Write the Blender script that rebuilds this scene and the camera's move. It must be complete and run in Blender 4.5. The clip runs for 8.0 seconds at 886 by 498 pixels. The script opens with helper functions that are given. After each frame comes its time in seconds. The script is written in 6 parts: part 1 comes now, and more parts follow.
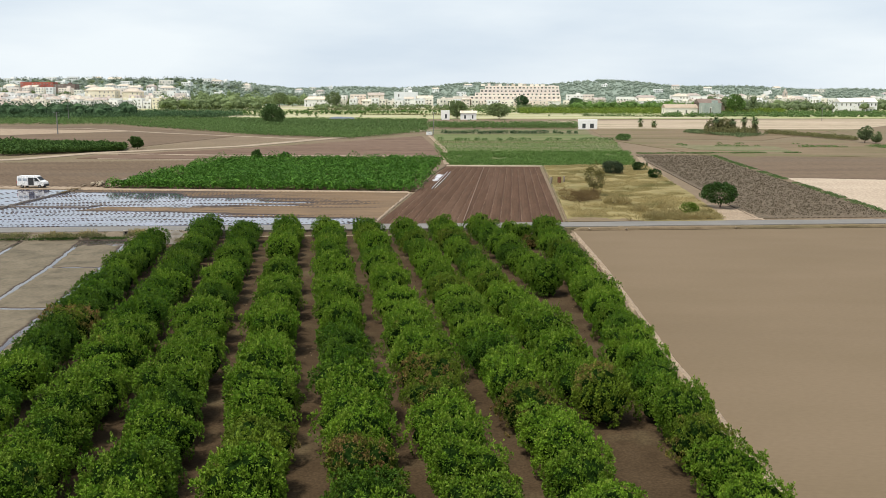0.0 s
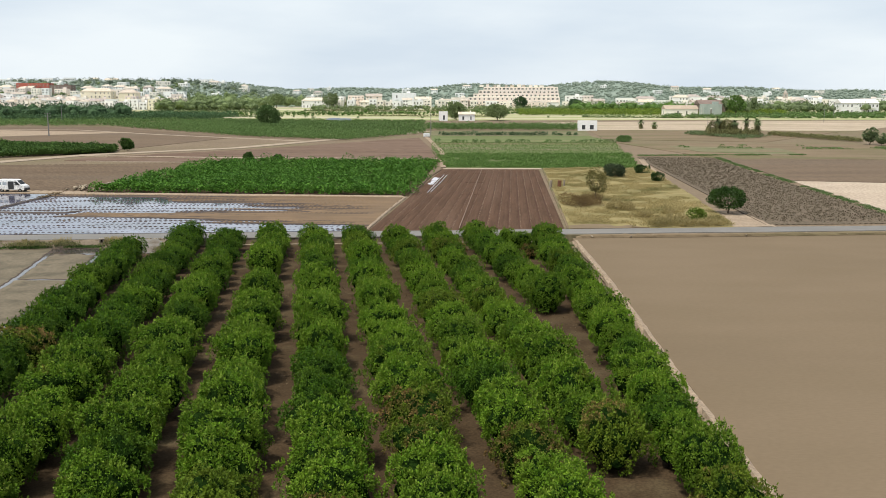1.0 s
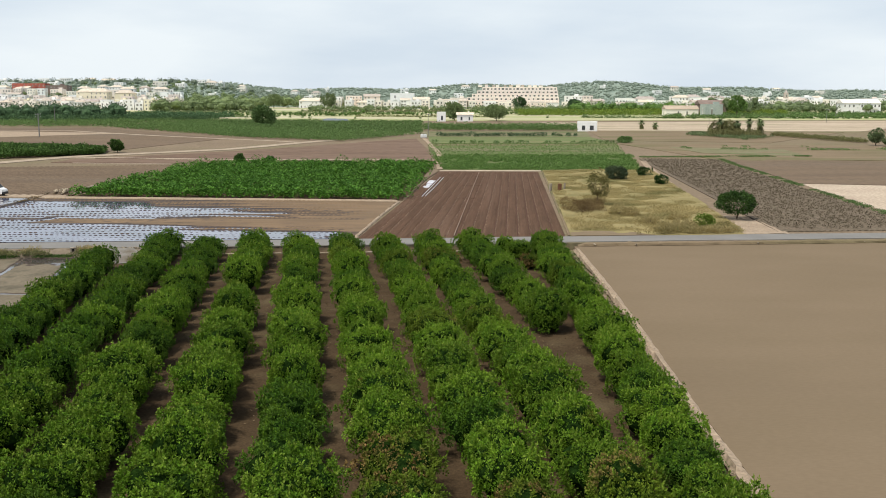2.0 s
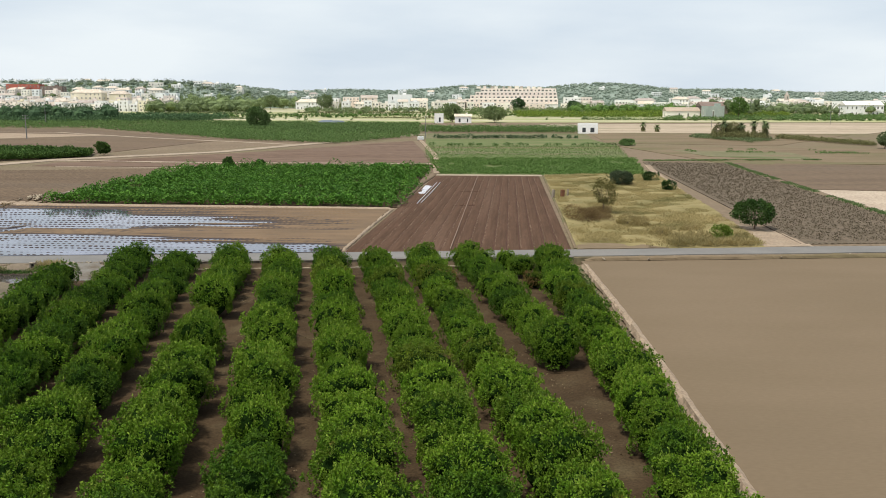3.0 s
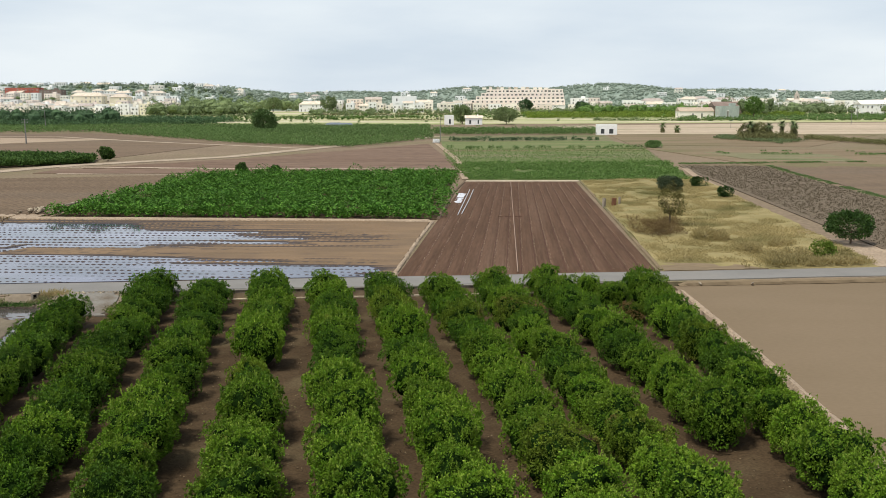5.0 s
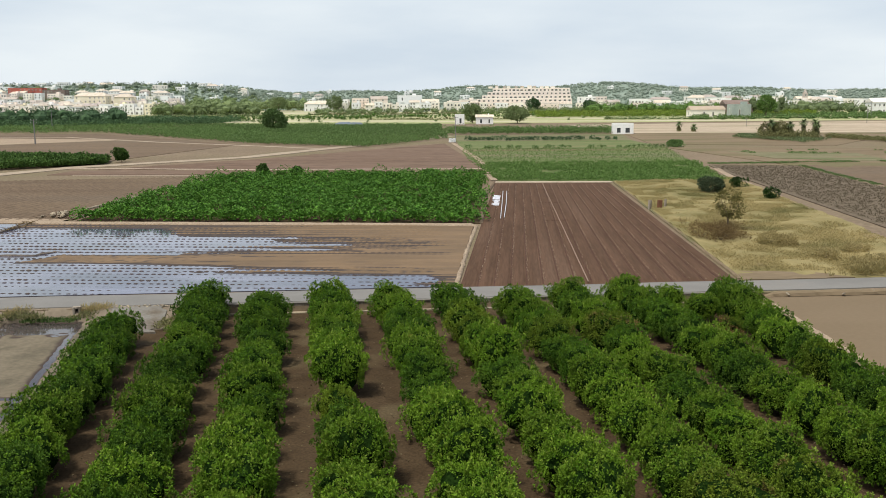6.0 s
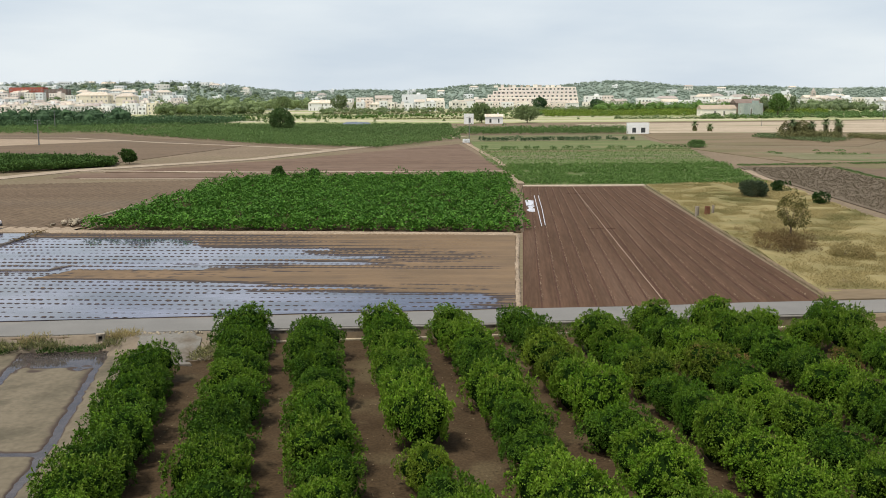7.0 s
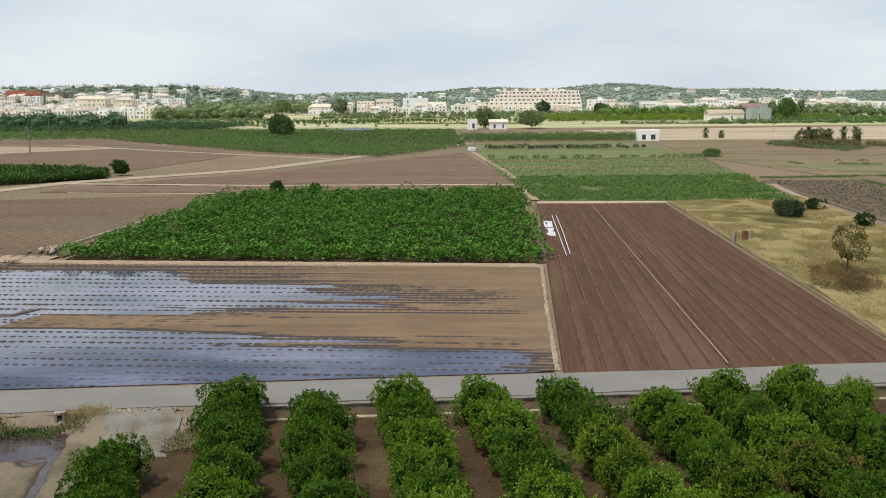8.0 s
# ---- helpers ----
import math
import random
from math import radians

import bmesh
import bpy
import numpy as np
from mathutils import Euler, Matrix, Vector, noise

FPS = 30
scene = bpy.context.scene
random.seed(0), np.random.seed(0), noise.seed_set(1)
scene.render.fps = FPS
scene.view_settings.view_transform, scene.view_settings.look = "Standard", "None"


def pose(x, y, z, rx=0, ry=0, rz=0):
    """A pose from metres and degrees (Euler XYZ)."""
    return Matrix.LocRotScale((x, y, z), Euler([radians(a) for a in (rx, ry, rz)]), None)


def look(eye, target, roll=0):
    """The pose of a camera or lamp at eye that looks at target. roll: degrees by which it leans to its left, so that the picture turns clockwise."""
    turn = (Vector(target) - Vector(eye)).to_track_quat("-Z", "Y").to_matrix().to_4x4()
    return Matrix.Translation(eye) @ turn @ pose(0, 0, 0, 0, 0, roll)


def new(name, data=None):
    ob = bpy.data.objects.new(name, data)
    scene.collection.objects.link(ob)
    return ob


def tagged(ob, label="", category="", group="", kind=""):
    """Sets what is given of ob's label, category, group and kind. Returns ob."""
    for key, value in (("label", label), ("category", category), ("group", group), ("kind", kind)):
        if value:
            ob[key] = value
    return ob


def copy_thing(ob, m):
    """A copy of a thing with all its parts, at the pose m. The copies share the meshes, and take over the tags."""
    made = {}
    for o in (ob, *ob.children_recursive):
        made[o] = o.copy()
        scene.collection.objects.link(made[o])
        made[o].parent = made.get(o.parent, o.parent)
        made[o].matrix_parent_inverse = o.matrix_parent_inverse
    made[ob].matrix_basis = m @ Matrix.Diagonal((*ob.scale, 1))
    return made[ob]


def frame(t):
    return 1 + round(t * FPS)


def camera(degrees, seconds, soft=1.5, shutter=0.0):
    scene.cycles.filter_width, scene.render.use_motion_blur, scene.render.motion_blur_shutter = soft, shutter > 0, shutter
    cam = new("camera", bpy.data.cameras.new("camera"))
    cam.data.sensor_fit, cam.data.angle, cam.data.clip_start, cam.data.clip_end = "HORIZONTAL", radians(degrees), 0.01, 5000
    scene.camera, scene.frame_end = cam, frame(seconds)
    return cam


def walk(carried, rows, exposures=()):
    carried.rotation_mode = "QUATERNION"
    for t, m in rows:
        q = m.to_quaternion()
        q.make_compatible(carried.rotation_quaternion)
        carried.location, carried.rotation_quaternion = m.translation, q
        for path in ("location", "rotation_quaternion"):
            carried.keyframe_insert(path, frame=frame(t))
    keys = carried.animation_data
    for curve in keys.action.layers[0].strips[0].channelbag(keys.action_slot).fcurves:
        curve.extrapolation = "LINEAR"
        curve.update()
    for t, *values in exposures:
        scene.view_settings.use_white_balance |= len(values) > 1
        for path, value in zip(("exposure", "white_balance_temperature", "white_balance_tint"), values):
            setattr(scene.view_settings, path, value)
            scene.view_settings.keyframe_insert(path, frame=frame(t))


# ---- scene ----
cam = camera(52.2, 8.0, soft=0.9)
PATH = [
    (0.0, (0.000, 0.000, 17.000), (-0.028, 98.660, 0.684), 0.049),
    (0.5, (0.222, 3.115, 16.983), (0.281, 101.785, 0.729), 0.012),
    (1.0, (0.551, 6.425, 16.917), (0.650, 105.106, 0.728), 0.053),
    (2.5, (1.447, 17.383, 16.872), (1.719, 116.076, 0.759), 0.050),
    (3.0, (1.553, 22.354, 16.858), (1.948, 121.065, 0.859), 0.102),
    (3.5, (1.109, 26.586, 16.807), (1.537, 125.319, 0.943), 0.033),
    (4.0, (-0.344, 30.318, 16.817), (0.082, 129.061, 1.016), -0.044),
    (4.5, (-2.424, 33.530, 16.782), (-1.989, 132.270, 0.962), -0.135),
    (6.0, (-11.026, 42.602, 16.675), (-10.674, 141.327, 0.762), -0.371),
    (6.5, (-13.844, 45.813, 16.746), (-13.518, 144.519, 0.713), -0.425),
    (7.0, (-16.023, 50.942, 16.907), (-15.702, 149.650, 0.890), -0.424),
    (7.5, (-17.207, 56.466, 17.507), (-16.877, 155.183, 1.543), -0.447),
    (8.0, (-17.778, 62.747, 18.683), (-17.444, 161.488, 2.871), -0.431),
]
walk(cam, [(t, look(eye, target, roll)) for t, eye, target, roll in PATH],
     exposures=[(0.0, 0.01), (3.0, -0.05), (6.0, -0.08), (8.0, -0.17)])

# ---- daylight: a bright overcast sky with a weak high sun from the left ----
SUN_ELEVATION, SUN_AZIMUTH = radians(66), radians(-132)
world = bpy.data.worlds.new("sky")
scene.world = world
world.use_nodes = True
wt = world.node_tree
wt.nodes.clear()
w_out = wt.nodes.new("ShaderNodeOutputWorld")
w_bg = wt.nodes.new("ShaderNodeBackground")
w_sky = wt.nodes.new("ShaderNodeTexSky")
w_sky.sky_type, w_sky.sun_disc = "NISHITA", False
w_sky.sun_elevation, w_sky.sun_rotation = SUN_ELEVATION, SUN_AZIMUTH
w_sky.air_density, w_sky.dust_density = 1.0, 3.0
w_co = wt.nodes.new("ShaderNodeTexCoord")
w_map = wt.nodes.new("ShaderNodeMapping")
w_map.inputs["Scale"].default_value = (1.6, 1.6, 7.0)
w_noise = wt.nodes.new("ShaderNodeTexNoise")
w_noise.inputs["Scale"].default_value, w_noise.inputs["Detail"].default_value = 1.7, 6.0
w_ramp = wt.nodes.new("ShaderNodeValToRGB")
w_ramp.color_ramp.elements[0].position, w_ramp.color_ramp.elements[1].position = 0.35, 0.68
w_ramp.color_ramp.elements[0].color = (7.15, 8.15, 9.15, 1)
w_ramp.color_ramp.elements[1].color = (9.3, 10.0, 10.4, 1)
w_mix = wt.nodes.new("ShaderNodeMix")
w_mix.data_type = "RGBA"
# the cloud cover is closed at the horizon and broken higher up
w_high = wt.nodes.new("ShaderNodeMapRange")
w_high.inputs["From Min"].default_value, w_high.inputs["From Max"].default_value = 0.13, 0.25
w_holes = wt.nodes.new("ShaderNodeMapRange")
w_holes.inputs["From Min"].default_value, w_holes.inputs["From Max"].default_value = 0.38, 0.6
w_holes.inputs["To Min"].default_value, w_holes.inputs["To Max"].default_value = 0.1, 0.95
w_cover = wt.nodes.new("ShaderNodeMix")
w_cover.inputs[2].default_value = 0.93
wt.links.new(w_co.outputs["Generated"], w_map.inputs["Vector"])
wt.links.new(w_map.outputs["Vector"], w_noise.inputs["Vector"])
wt.links.new(w_noise.outputs["Fac"], w_ramp.inputs["Fac"])
wt.links.new(w_noise.outputs["Fac"], w_holes.inputs["Value"])
wt.links.new(w_high.outputs["Result"], w_cover.inputs[0])
wt.links.new(w_holes.outputs["Result"], w_cover.inputs[3])
wt.links.new(w_cover.outputs[0], w_mix.inputs[0])
wt.links.new(w_sky.outputs["Color"], w_mix.inputs[6])
wt.links.new(w_ramp.outputs["Color"], w_mix.inputs[7])
# the cloud cover is a little thicker overhead than at the horizon
w_sep = wt.nodes.new("ShaderNodeSeparateXYZ")
w_up = wt.nodes.new("ShaderNodeMapRange")
w_up.inputs["From Min"].default_value, w_up.inputs["From Max"].default_value = 0.12, 1.0
w_up.inputs["To Min"].default_value, w_up.inputs["To Max"].default_value = 1.0, 0.92
w_gain = wt.nodes.new("ShaderNodeVectorMath")
w_gain.operation = "SCALE"
wt.links.new(w_co.outputs["Generated"], w_sep.inputs["Vector"])
wt.links.new(w_sep.outputs["Z"], w_up.inputs["Value"])
wt.links.new(w_sep.outputs["Z"], w_high.inputs["Value"])
wt.links.new(w_up.outputs["Result"], w_gain.inputs["Scale"])
wt.links.new(w_mix.outputs[2], w_gain.inputs[0])
wt.links.new(w_gain.outputs["Vector"], w_bg.inputs["Color"])
w_bg.inputs["Strength"].default_value = 0.1
wt.links.new(w_bg.outputs["Background"], w_out.inputs["Surface"])

sun_data = bpy.data.lights.new("sun", "SUN")
sun_data.energy, sun_data.angle, sun_data.color = 3.8, radians(9), (1.0, 0.955, 0.87)
sun = new("sun", sun_data)
sun_way = Vector((math.sin(SUN_AZIMUTH) * math.cos(SUN_ELEVATION), math.cos(SUN_AZIMUTH) * math.cos(SUN_ELEVATION), math.sin(SUN_ELEVATION)))
sun.rotation_euler = sun_way.to_track_quat("Z", "Y").to_euler()

# ---- materials ----
def material(name, a, b, scale=1.0, fine=12.0, rough=0.9, bump=0.3, spec=0.12, distance=0.05, contrast=(0.35, 0.65),
             third=None, third_at=(0.6, 0.75), third_scale=0.1, island=0.0, stretch=(1, 1, 1), own=0.0, grains=0.26, turn=0.0):
    """Two tones mixed by a coarse and a fine noise, an optional third tone in large patches, fine relief,
    and optional shifts of brightness from piece to piece (island) or object to object (own)."""
    m = bpy.data.materials.new(name)
    m.use_nodes = True
    nt = m.node_tree
    bsdf = nt.nodes["Principled BSDF"]
    co = nt.nodes.new("ShaderNodeTexCoord")
    mp = nt.nodes.new("ShaderNodeMapping")
    mp.vector_type = "TEXTURE" if turn else "POINT"
    mp.inputs["Scale"].default_value = tuple(1 / k for k in stretch) if turn else stretch
    mp.inputs["Rotation"].default_value = (0, 0, radians(turn))
    nt.links.new(co.outputs["Object"], mp.inputs["Vector"])

    def noise_at(s, detail):
        n = nt.nodes.new("ShaderNodeTexNoise")
        n.inputs["Scale"].default_value, n.inputs["Detail"].default_value = s, detail
        nt.links.new(mp.outputs["Vector"], n.inputs["Vector"])
        return n

    def rgb_mix(fac, one, two):
        x = nt.nodes.new("ShaderNodeMix")
        x.data_type = "RGBA"
        for socket, value in ((x.inputs[0], fac), (x.inputs[6], one), (x.inputs[7], two)):
            if isinstance(value, bpy.types.NodeSocket):
                nt.links.new(value, socket)
            else:
                socket.default_value = (*value, 1) if isinstance(value, tuple) else value
        return x.outputs[2]

    def ramp(value, lo, hi):
        r = nt.nodes.new("ShaderNodeMapRange")
        r.inputs["From Min"].default_value, r.inputs["From Max"].default_value = lo, hi
        nt.links.new(value, r.inputs["Value"])
        return r.outputs["Result"]

    coarse, grain = noise_at(scale, 5.0), noise_at(fine, 3.0)
    colour = rgb_mix(ramp(coarse.outputs["Fac"], *contrast), a, b)
    speck = rgb_mix(ramp(grain.outputs["Fac"], 0.3, 0.7), (1 - grains, 1 - grains, 1 - grains), (1 + grains, 1 + grains, 1 + grains))
    mul = nt.nodes.new("ShaderNodeMix")
    mul.data_type, mul.blend_type = "RGBA", "MULTIPLY"
    mul.inputs[0].default_value = 1.0
    nt.links.new(speck, mul.inputs[7])
    if third:
        big = noise_at(third_scale, 4.0)
        colour = rgb_mix(ramp(big.outputs["Fac"], *third_at), colour, third)
    nt.links.new(colour, mul.inputs[6])
    colour = mul.outputs[2]
    for amount, node, socket in ((island, "ShaderNodeNewGeometry", "Random Per Island"), (own, "ShaderNodeObjectInfo", "Random")):
        if amount:
            info = nt.nodes.new(node)
            shift = rgb_mix(info.outputs[socket], (1 - amount, 1 - amount, 1 - amount), (1 + amount, 1 + amount, 1 + amount * 0.4))
            mul2 = nt.nodes.new("ShaderNodeMix")
            mul2.data_type, mul2.blend_type = "RGBA", "MULTIPLY"
            mul2.inputs[0].default_value = 1.0
            nt.links.new(colour, mul2.inputs[6])
            nt.links.new(shift, mul2.inputs[7])
            colour = mul2.outputs[2]
    nt.links.new(colour, bsdf.inputs["Base Color"])
    bsdf.inputs["Roughness"].default_value = rough
    bsdf.inputs["Specular IOR Level"].default_value = spec
    if bump:
        bp = nt.nodes.new("ShaderNodeBump")
        bp.inputs["Strength"].default_value, bp.inputs["Distance"].default_value = bump, distance
        nt.links.new(grain.outputs["Fac"], bp.inputs["Height"])
        nt.links.new(bp.outputs["Normal"], bsdf.inputs["Normal"])
    return m


def leafy(name, a, b, dead=None, dead_at=(0.66, 0.74), island=0.35, through_light=0.16, rough=0.6, spec=0.1):
    """Leaves: tone from leaf to leaf and clump to clump, some light through the blade, dead patches on some plants."""
    m = material(name, a, b, 0.7, 3.0, rough, 0.0, spec, island=island, own=0.16, third=dead, third_at=dead_at, third_scale=0.4)
    return translucent(m, through_light, dead)


def translucent(m, through_light, dead=None):
    """Lets some light through the blades of a material."""
    nt = m.node_tree
    bsdf = nt.nodes["Principled BSDF"]
    out = nt.nodes["Material Output"]
    tr = nt.nodes.new("ShaderNodeBsdfTranslucent")
    nt.links.new(bsdf.inputs["Base Color"].links[0].from_socket, tr.inputs["Color"])
    mx = nt.nodes.new("ShaderNodeMixShader")
    mx.inputs["Fac"].default_value = through_light
    nt.links.new(bsdf.outputs["BSDF"], mx.inputs[1])
    nt.links.new(tr.outputs["BSDF"], mx.inputs[2])
    nt.links.new(mx.outputs["Shader"], out.inputs["Surface"])
    if dead:
        # each plant has its own place in the pattern
        info = nt.nodes.new("ShaderNodeObjectInfo")
        mp = next(n for n in nt.nodes if n.type == "MAPPING")
        vm = nt.nodes.new("ShaderNodeVectorMath")
        vm.operation = "SCALE"
        vm.inputs[0].default_value = (31.0, 17.0, 23.0)
        nt.links.new(info.outputs["Random"], vm.inputs["Scale"])
        nt.links.new(vm.outputs["Vector"], mp.inputs["Location"])
    return m


M_GROUND = material("dry_earth", (0.205, 0.155, 0.105), (0.18, 0.136, 0.092), 0.05, 1.5, 0.95, 0.4, third=(0.165, 0.14, 0.08), third_at=(0.5, 0.62), third_scale=0.012)
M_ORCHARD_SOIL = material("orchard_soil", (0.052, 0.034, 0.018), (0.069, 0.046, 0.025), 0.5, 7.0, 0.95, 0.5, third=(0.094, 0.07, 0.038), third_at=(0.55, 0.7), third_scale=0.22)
M_TAN = material("levelled_tan_soil", (0.184, 0.137, 0.088), (0.17, 0.127, 0.08), 0.12, 5.0, 0.95, 0.12, third=(0.158, 0.118, 0.075), third_at=(0.5, 0.75), third_scale=0.035, stretch=(0.5, 1.2, 1), grains=0.05)
M_RED_SOIL = material("red_brown_tilled_soil", (0.082, 0.049, 0.032), (0.11, 0.065, 0.043), 0.6, 4.0, 0.95, 0.5, third=(0.138, 0.087, 0.06), third_at=(0.52, 0.78), third_scale=0.14, spec=0.05, grains=0.16, stretch=(1.6, 0.1, 1), turn=-5.0)
M_DARK_SOIL = material("dark_furrow_soil", (0.066, 0.036, 0.027), (0.088, 0.049, 0.035), 0.8, 5.0, 0.9, 0.4, spec=0.05)
M_FAR_RED = material("far_red_soil", (0.138, 0.091, 0.064), (0.172, 0.118, 0.086), 0.06, 1.0, 0.95, 0.5, stretch=(0.3, 2.0, 1))
M_BROWN = material("brown_tilled_soil", (0.162, 0.117, 0.078), (0.135, 0.097, 0.066), 0.08, 2.0, 0.95, 0.5, third=(0.15, 0.113, 0.08), third_at=(0.5, 0.7), third_scale=0.03, stretch=(0.3, 1.5, 1))
M_LIGHT_SOIL = material("pale_dry_soil", (0.46, 0.375, 0.285), (0.39, 0.31, 0.235), 0.08, 2.0, 0.95, 0.4)
M_DUSTY = material("dusty_track", (0.37, 0.3, 0.225), (0.31, 0.248, 0.182), 0.3, 4.0, 0.95, 0.4)
M_TRACK = material("dirt_track", (0.34, 0.265, 0.19), (0.285, 0.218, 0.155), 0.3, 4.0, 0.95, 0.4)
M_WETSOIL = material("silty_wet_soil", (0.205, 0.138, 0.082), (0.15, 0.104, 0.064), 0.25, 5.0, 0.8, 0.3, stretch=(0.3, 1.5, 1), grains=0.08)


def soaked(m, dark, lo, hi):
    """Soil below the height hi above the water is soaked and dark."""
    nt = m.node_tree
    bsdf = nt.nodes["Principled BSDF"]
    geo = nt.nodes.new("ShaderNodeNewGeometry")
    sep = nt.nodes.new("ShaderNodeSeparateXYZ")
    rng = nt.nodes.new("ShaderNodeMapRange")
    rng.inputs["From Min"].default_value, rng.inputs["From Max"].default_value = lo, hi
    mx = nt.nodes.new("ShaderNodeMix")
    mx.data_type = "RGBA"
    mx.inputs[6].default_value = (*dark, 1)
    nt.links.new(geo.outputs["Position"], sep.inputs["Vector"])
    nt.links.new(sep.outputs["Z"], rng.inputs["Value"])
    nt.links.new(rng.outputs["Result"], mx.inputs[0])
    nt.links.new(bsdf.inputs["Base Color"].links[0].from_socket, mx.inputs[7])
    nt.links.new(mx.outputs[2], bsdf.inputs["Base Color"])


soaked(M_WETSOIL, (0.062, 0.05, 0.045), 0.092, 0.118)
M_MUD = material("dark_wet_mud", (0.085, 0.068, 0.056), (0.13, 0.105, 0.085), 0.8, 6.0, 0.45, 0.5)
M_ROAD = material("worn_grey_asphalt", (0.208, 0.199, 0.185), (0.182, 0.175, 0.163), 0.25, 9.0, 0.9, 0.1, third=(0.23, 0.213, 0.19), third_at=(0.55, 0.75), third_scale=0.12, grains=0.05)
M_CONCRETE = material("stained_concrete", (0.36, 0.31, 0.25), (0.24, 0.2, 0.16), 1.2, 8.0, 0.9, 0.3, third=(0.13, 0.11, 0.085), third_at=(0.52, 0.7), third_scale=0.9, stretch=(2.5, 2.5, 0.4))
M_RAMP = material("dusty_grey_concrete", (0.2, 0.188, 0.165), (0.172, 0.158, 0.137), 0.6, 6.0, 0.9, 0.3, third=(0.135, 0.112, 0.086), third_at=(0.5, 0.66), third_scale=0.5, grains=0.12)
M_STONE = material("rough_stone", (0.38, 0.32, 0.25), (0.28, 0.235, 0.185), 2.0, 9.0, 0.9, 0.5, own=0.2)
GRASS_TONES = dict(a=(0.29, 0.237, 0.112), b=(0.215, 0.18, 0.08), scale=0.16, fine=1.6, third=(0.15, 0.137, 0.055), third_at=(0.52, 0.68), third_scale=0.07, grains=0.05)
M_DRYGROUND = material("dry_grass_ground", rough=0.95, bump=0.6, **GRASS_TONES)
BLADE_TONES = dict(GRASS_TONES, a=(0.44, 0.36, 0.175), b=(0.335, 0.28, 0.128), third=(0.225, 0.205, 0.085))
M_DRYGRASS = translucent(material("dry_grass_blades", rough=0.8, bump=0.0, island=0.02, **BLADE_TONES), 0.5)
M_MEADOW = material("patchy_meadow", (0.4, 0.375, 0.215), (0.27, 0.31, 0.125), 0.05, 0.7, 0.95, 0.6, third=(0.47, 0.425, 0.3), third_at=(0.5, 0.62), third_scale=0.018, stretch=(0.22, 1.8, 1))
M_MUDPLOT = material("drying_mud", (0.205, 0.165, 0.12), (0.17, 0.137, 0.1), 0.4, 3.0, 0.85, 0.3, third=(0.135, 0.115, 0.085), third_at=(0.5, 0.65), third_scale=0.2, grains=0.1)
M_STUBBLE = material("stubble_soil", (0.15, 0.116, 0.084), (0.122, 0.098, 0.068), 0.5, 3.0, 0.95, 0.4)
M_STUBBLE_TUFT = leafy("stubble_stalks", (0.135, 0.109, 0.075), (0.155, 0.128, 0.088), island=0.05, through_light=0.25, rough=0.8)
M_TWIG = leafy("dry_brown_twigs", (0.16, 0.11, 0.055), (0.225, 0.16, 0.082), island=0.15, through_light=0.35, rough=0.8)
M_GRASS = material("green_grass_field", (0.115, 0.145, 0.052), (0.15, 0.168, 0.072), 0.1, 1.5, 0.9, 0.6, third=(0.185, 0.172, 0.085), third_at=(0.55, 0.7), third_scale=0.03, stretch=(0.3, 2, 1))
M_CROPGROUND = material("weedy_crop_ground", (0.1, 0.14, 0.045), (0.14, 0.165, 0.065), 0.3, 2.0, 0.9, 0.6)
M_PALE_STRIPES = material("pale_striped_soil", (0.44, 0.355, 0.265), (0.34, 0.275, 0.195), 0.05, 1.0, 0.95, 0.4, third=(0.24, 0.225, 0.13), third_at=(0.56, 0.66), third_scale=0.03, stretch=(0.15, 1.6, 1))
M_GRASS2 = material("thin_weedy_field", (0.155, 0.148, 0.08), (0.19, 0.168, 0.1), 0.12, 1.5, 0.9, 0.6, third=(0.11, 0.13, 0.052), third_at=(0.5, 0.6), third_scale=0.05, stretch=(0.4, 1.6, 1))
M_DUN = material("dun_bare_soil", (0.205, 0.155, 0.098), (0.165, 0.124, 0.078), 0.06, 1.5, 0.95, 0.5, third=(0.145, 0.13, 0.066), third_at=(0.5, 0.62), third_scale=0.03, grains=0.12, stretch=(0.4, 1.4, 1))
M_PLOT = material("drying_plot_mud", (0.172, 0.143, 0.1), (0.14, 0.117, 0.081), 0.4, 3.0, 0.85, 0.3, third=(0.11, 0.094, 0.065), third_at=(0.52, 0.66), third_scale=0.35, grains=0.14)
M_CITRUS = leafy("citrus_leaves", (0.066, 0.142, 0.01), (0.13, 0.218, 0.02), dead=(0.19, 0.155, 0.045), dead_at=(0.72, 0.8), island=0.28, through_light=0.06, rough=0.5, spec=0.1)
M_CITRUS_DEEP = leafy("deep_green_citrus_leaves", (0.038, 0.095, 0.009), (0.08, 0.148, 0.017), dead=(0.15, 0.125, 0.04), dead_at=(0.76, 0.84), island=0.28, through_light=0.06, rough=0.5, spec=0.1)
M_CITRUS_OLD = leafy("yellowing_citrus_leaves", (0.074, 0.13, 0.011), (0.132, 0.182, 0.02), dead=(0.185, 0.145, 0.05), dead_at=(0.58, 0.66), island=0.26, through_light=0.06, rough=0.55, spec=0.08)
M_CITRUS_BROWN = leafy("browning_citrus_leaves", (0.066, 0.11, 0.012), (0.11, 0.15, 0.02), dead=(0.17, 0.11, 0.046), dead_at=(0.52, 0.6), island=0.26, through_light=0.06, rough=0.55, spec=0.08)
# young leaves, brightened further as painted highlights
M_CITRUS_YOUNG_LIT = leafy("young_lit_citrus_leaves", (0.15, 0.235, 0.026), (0.215, 0.3, 0.045), island=0.2, through_light=0.14, rough=0.5, spec=0.14)
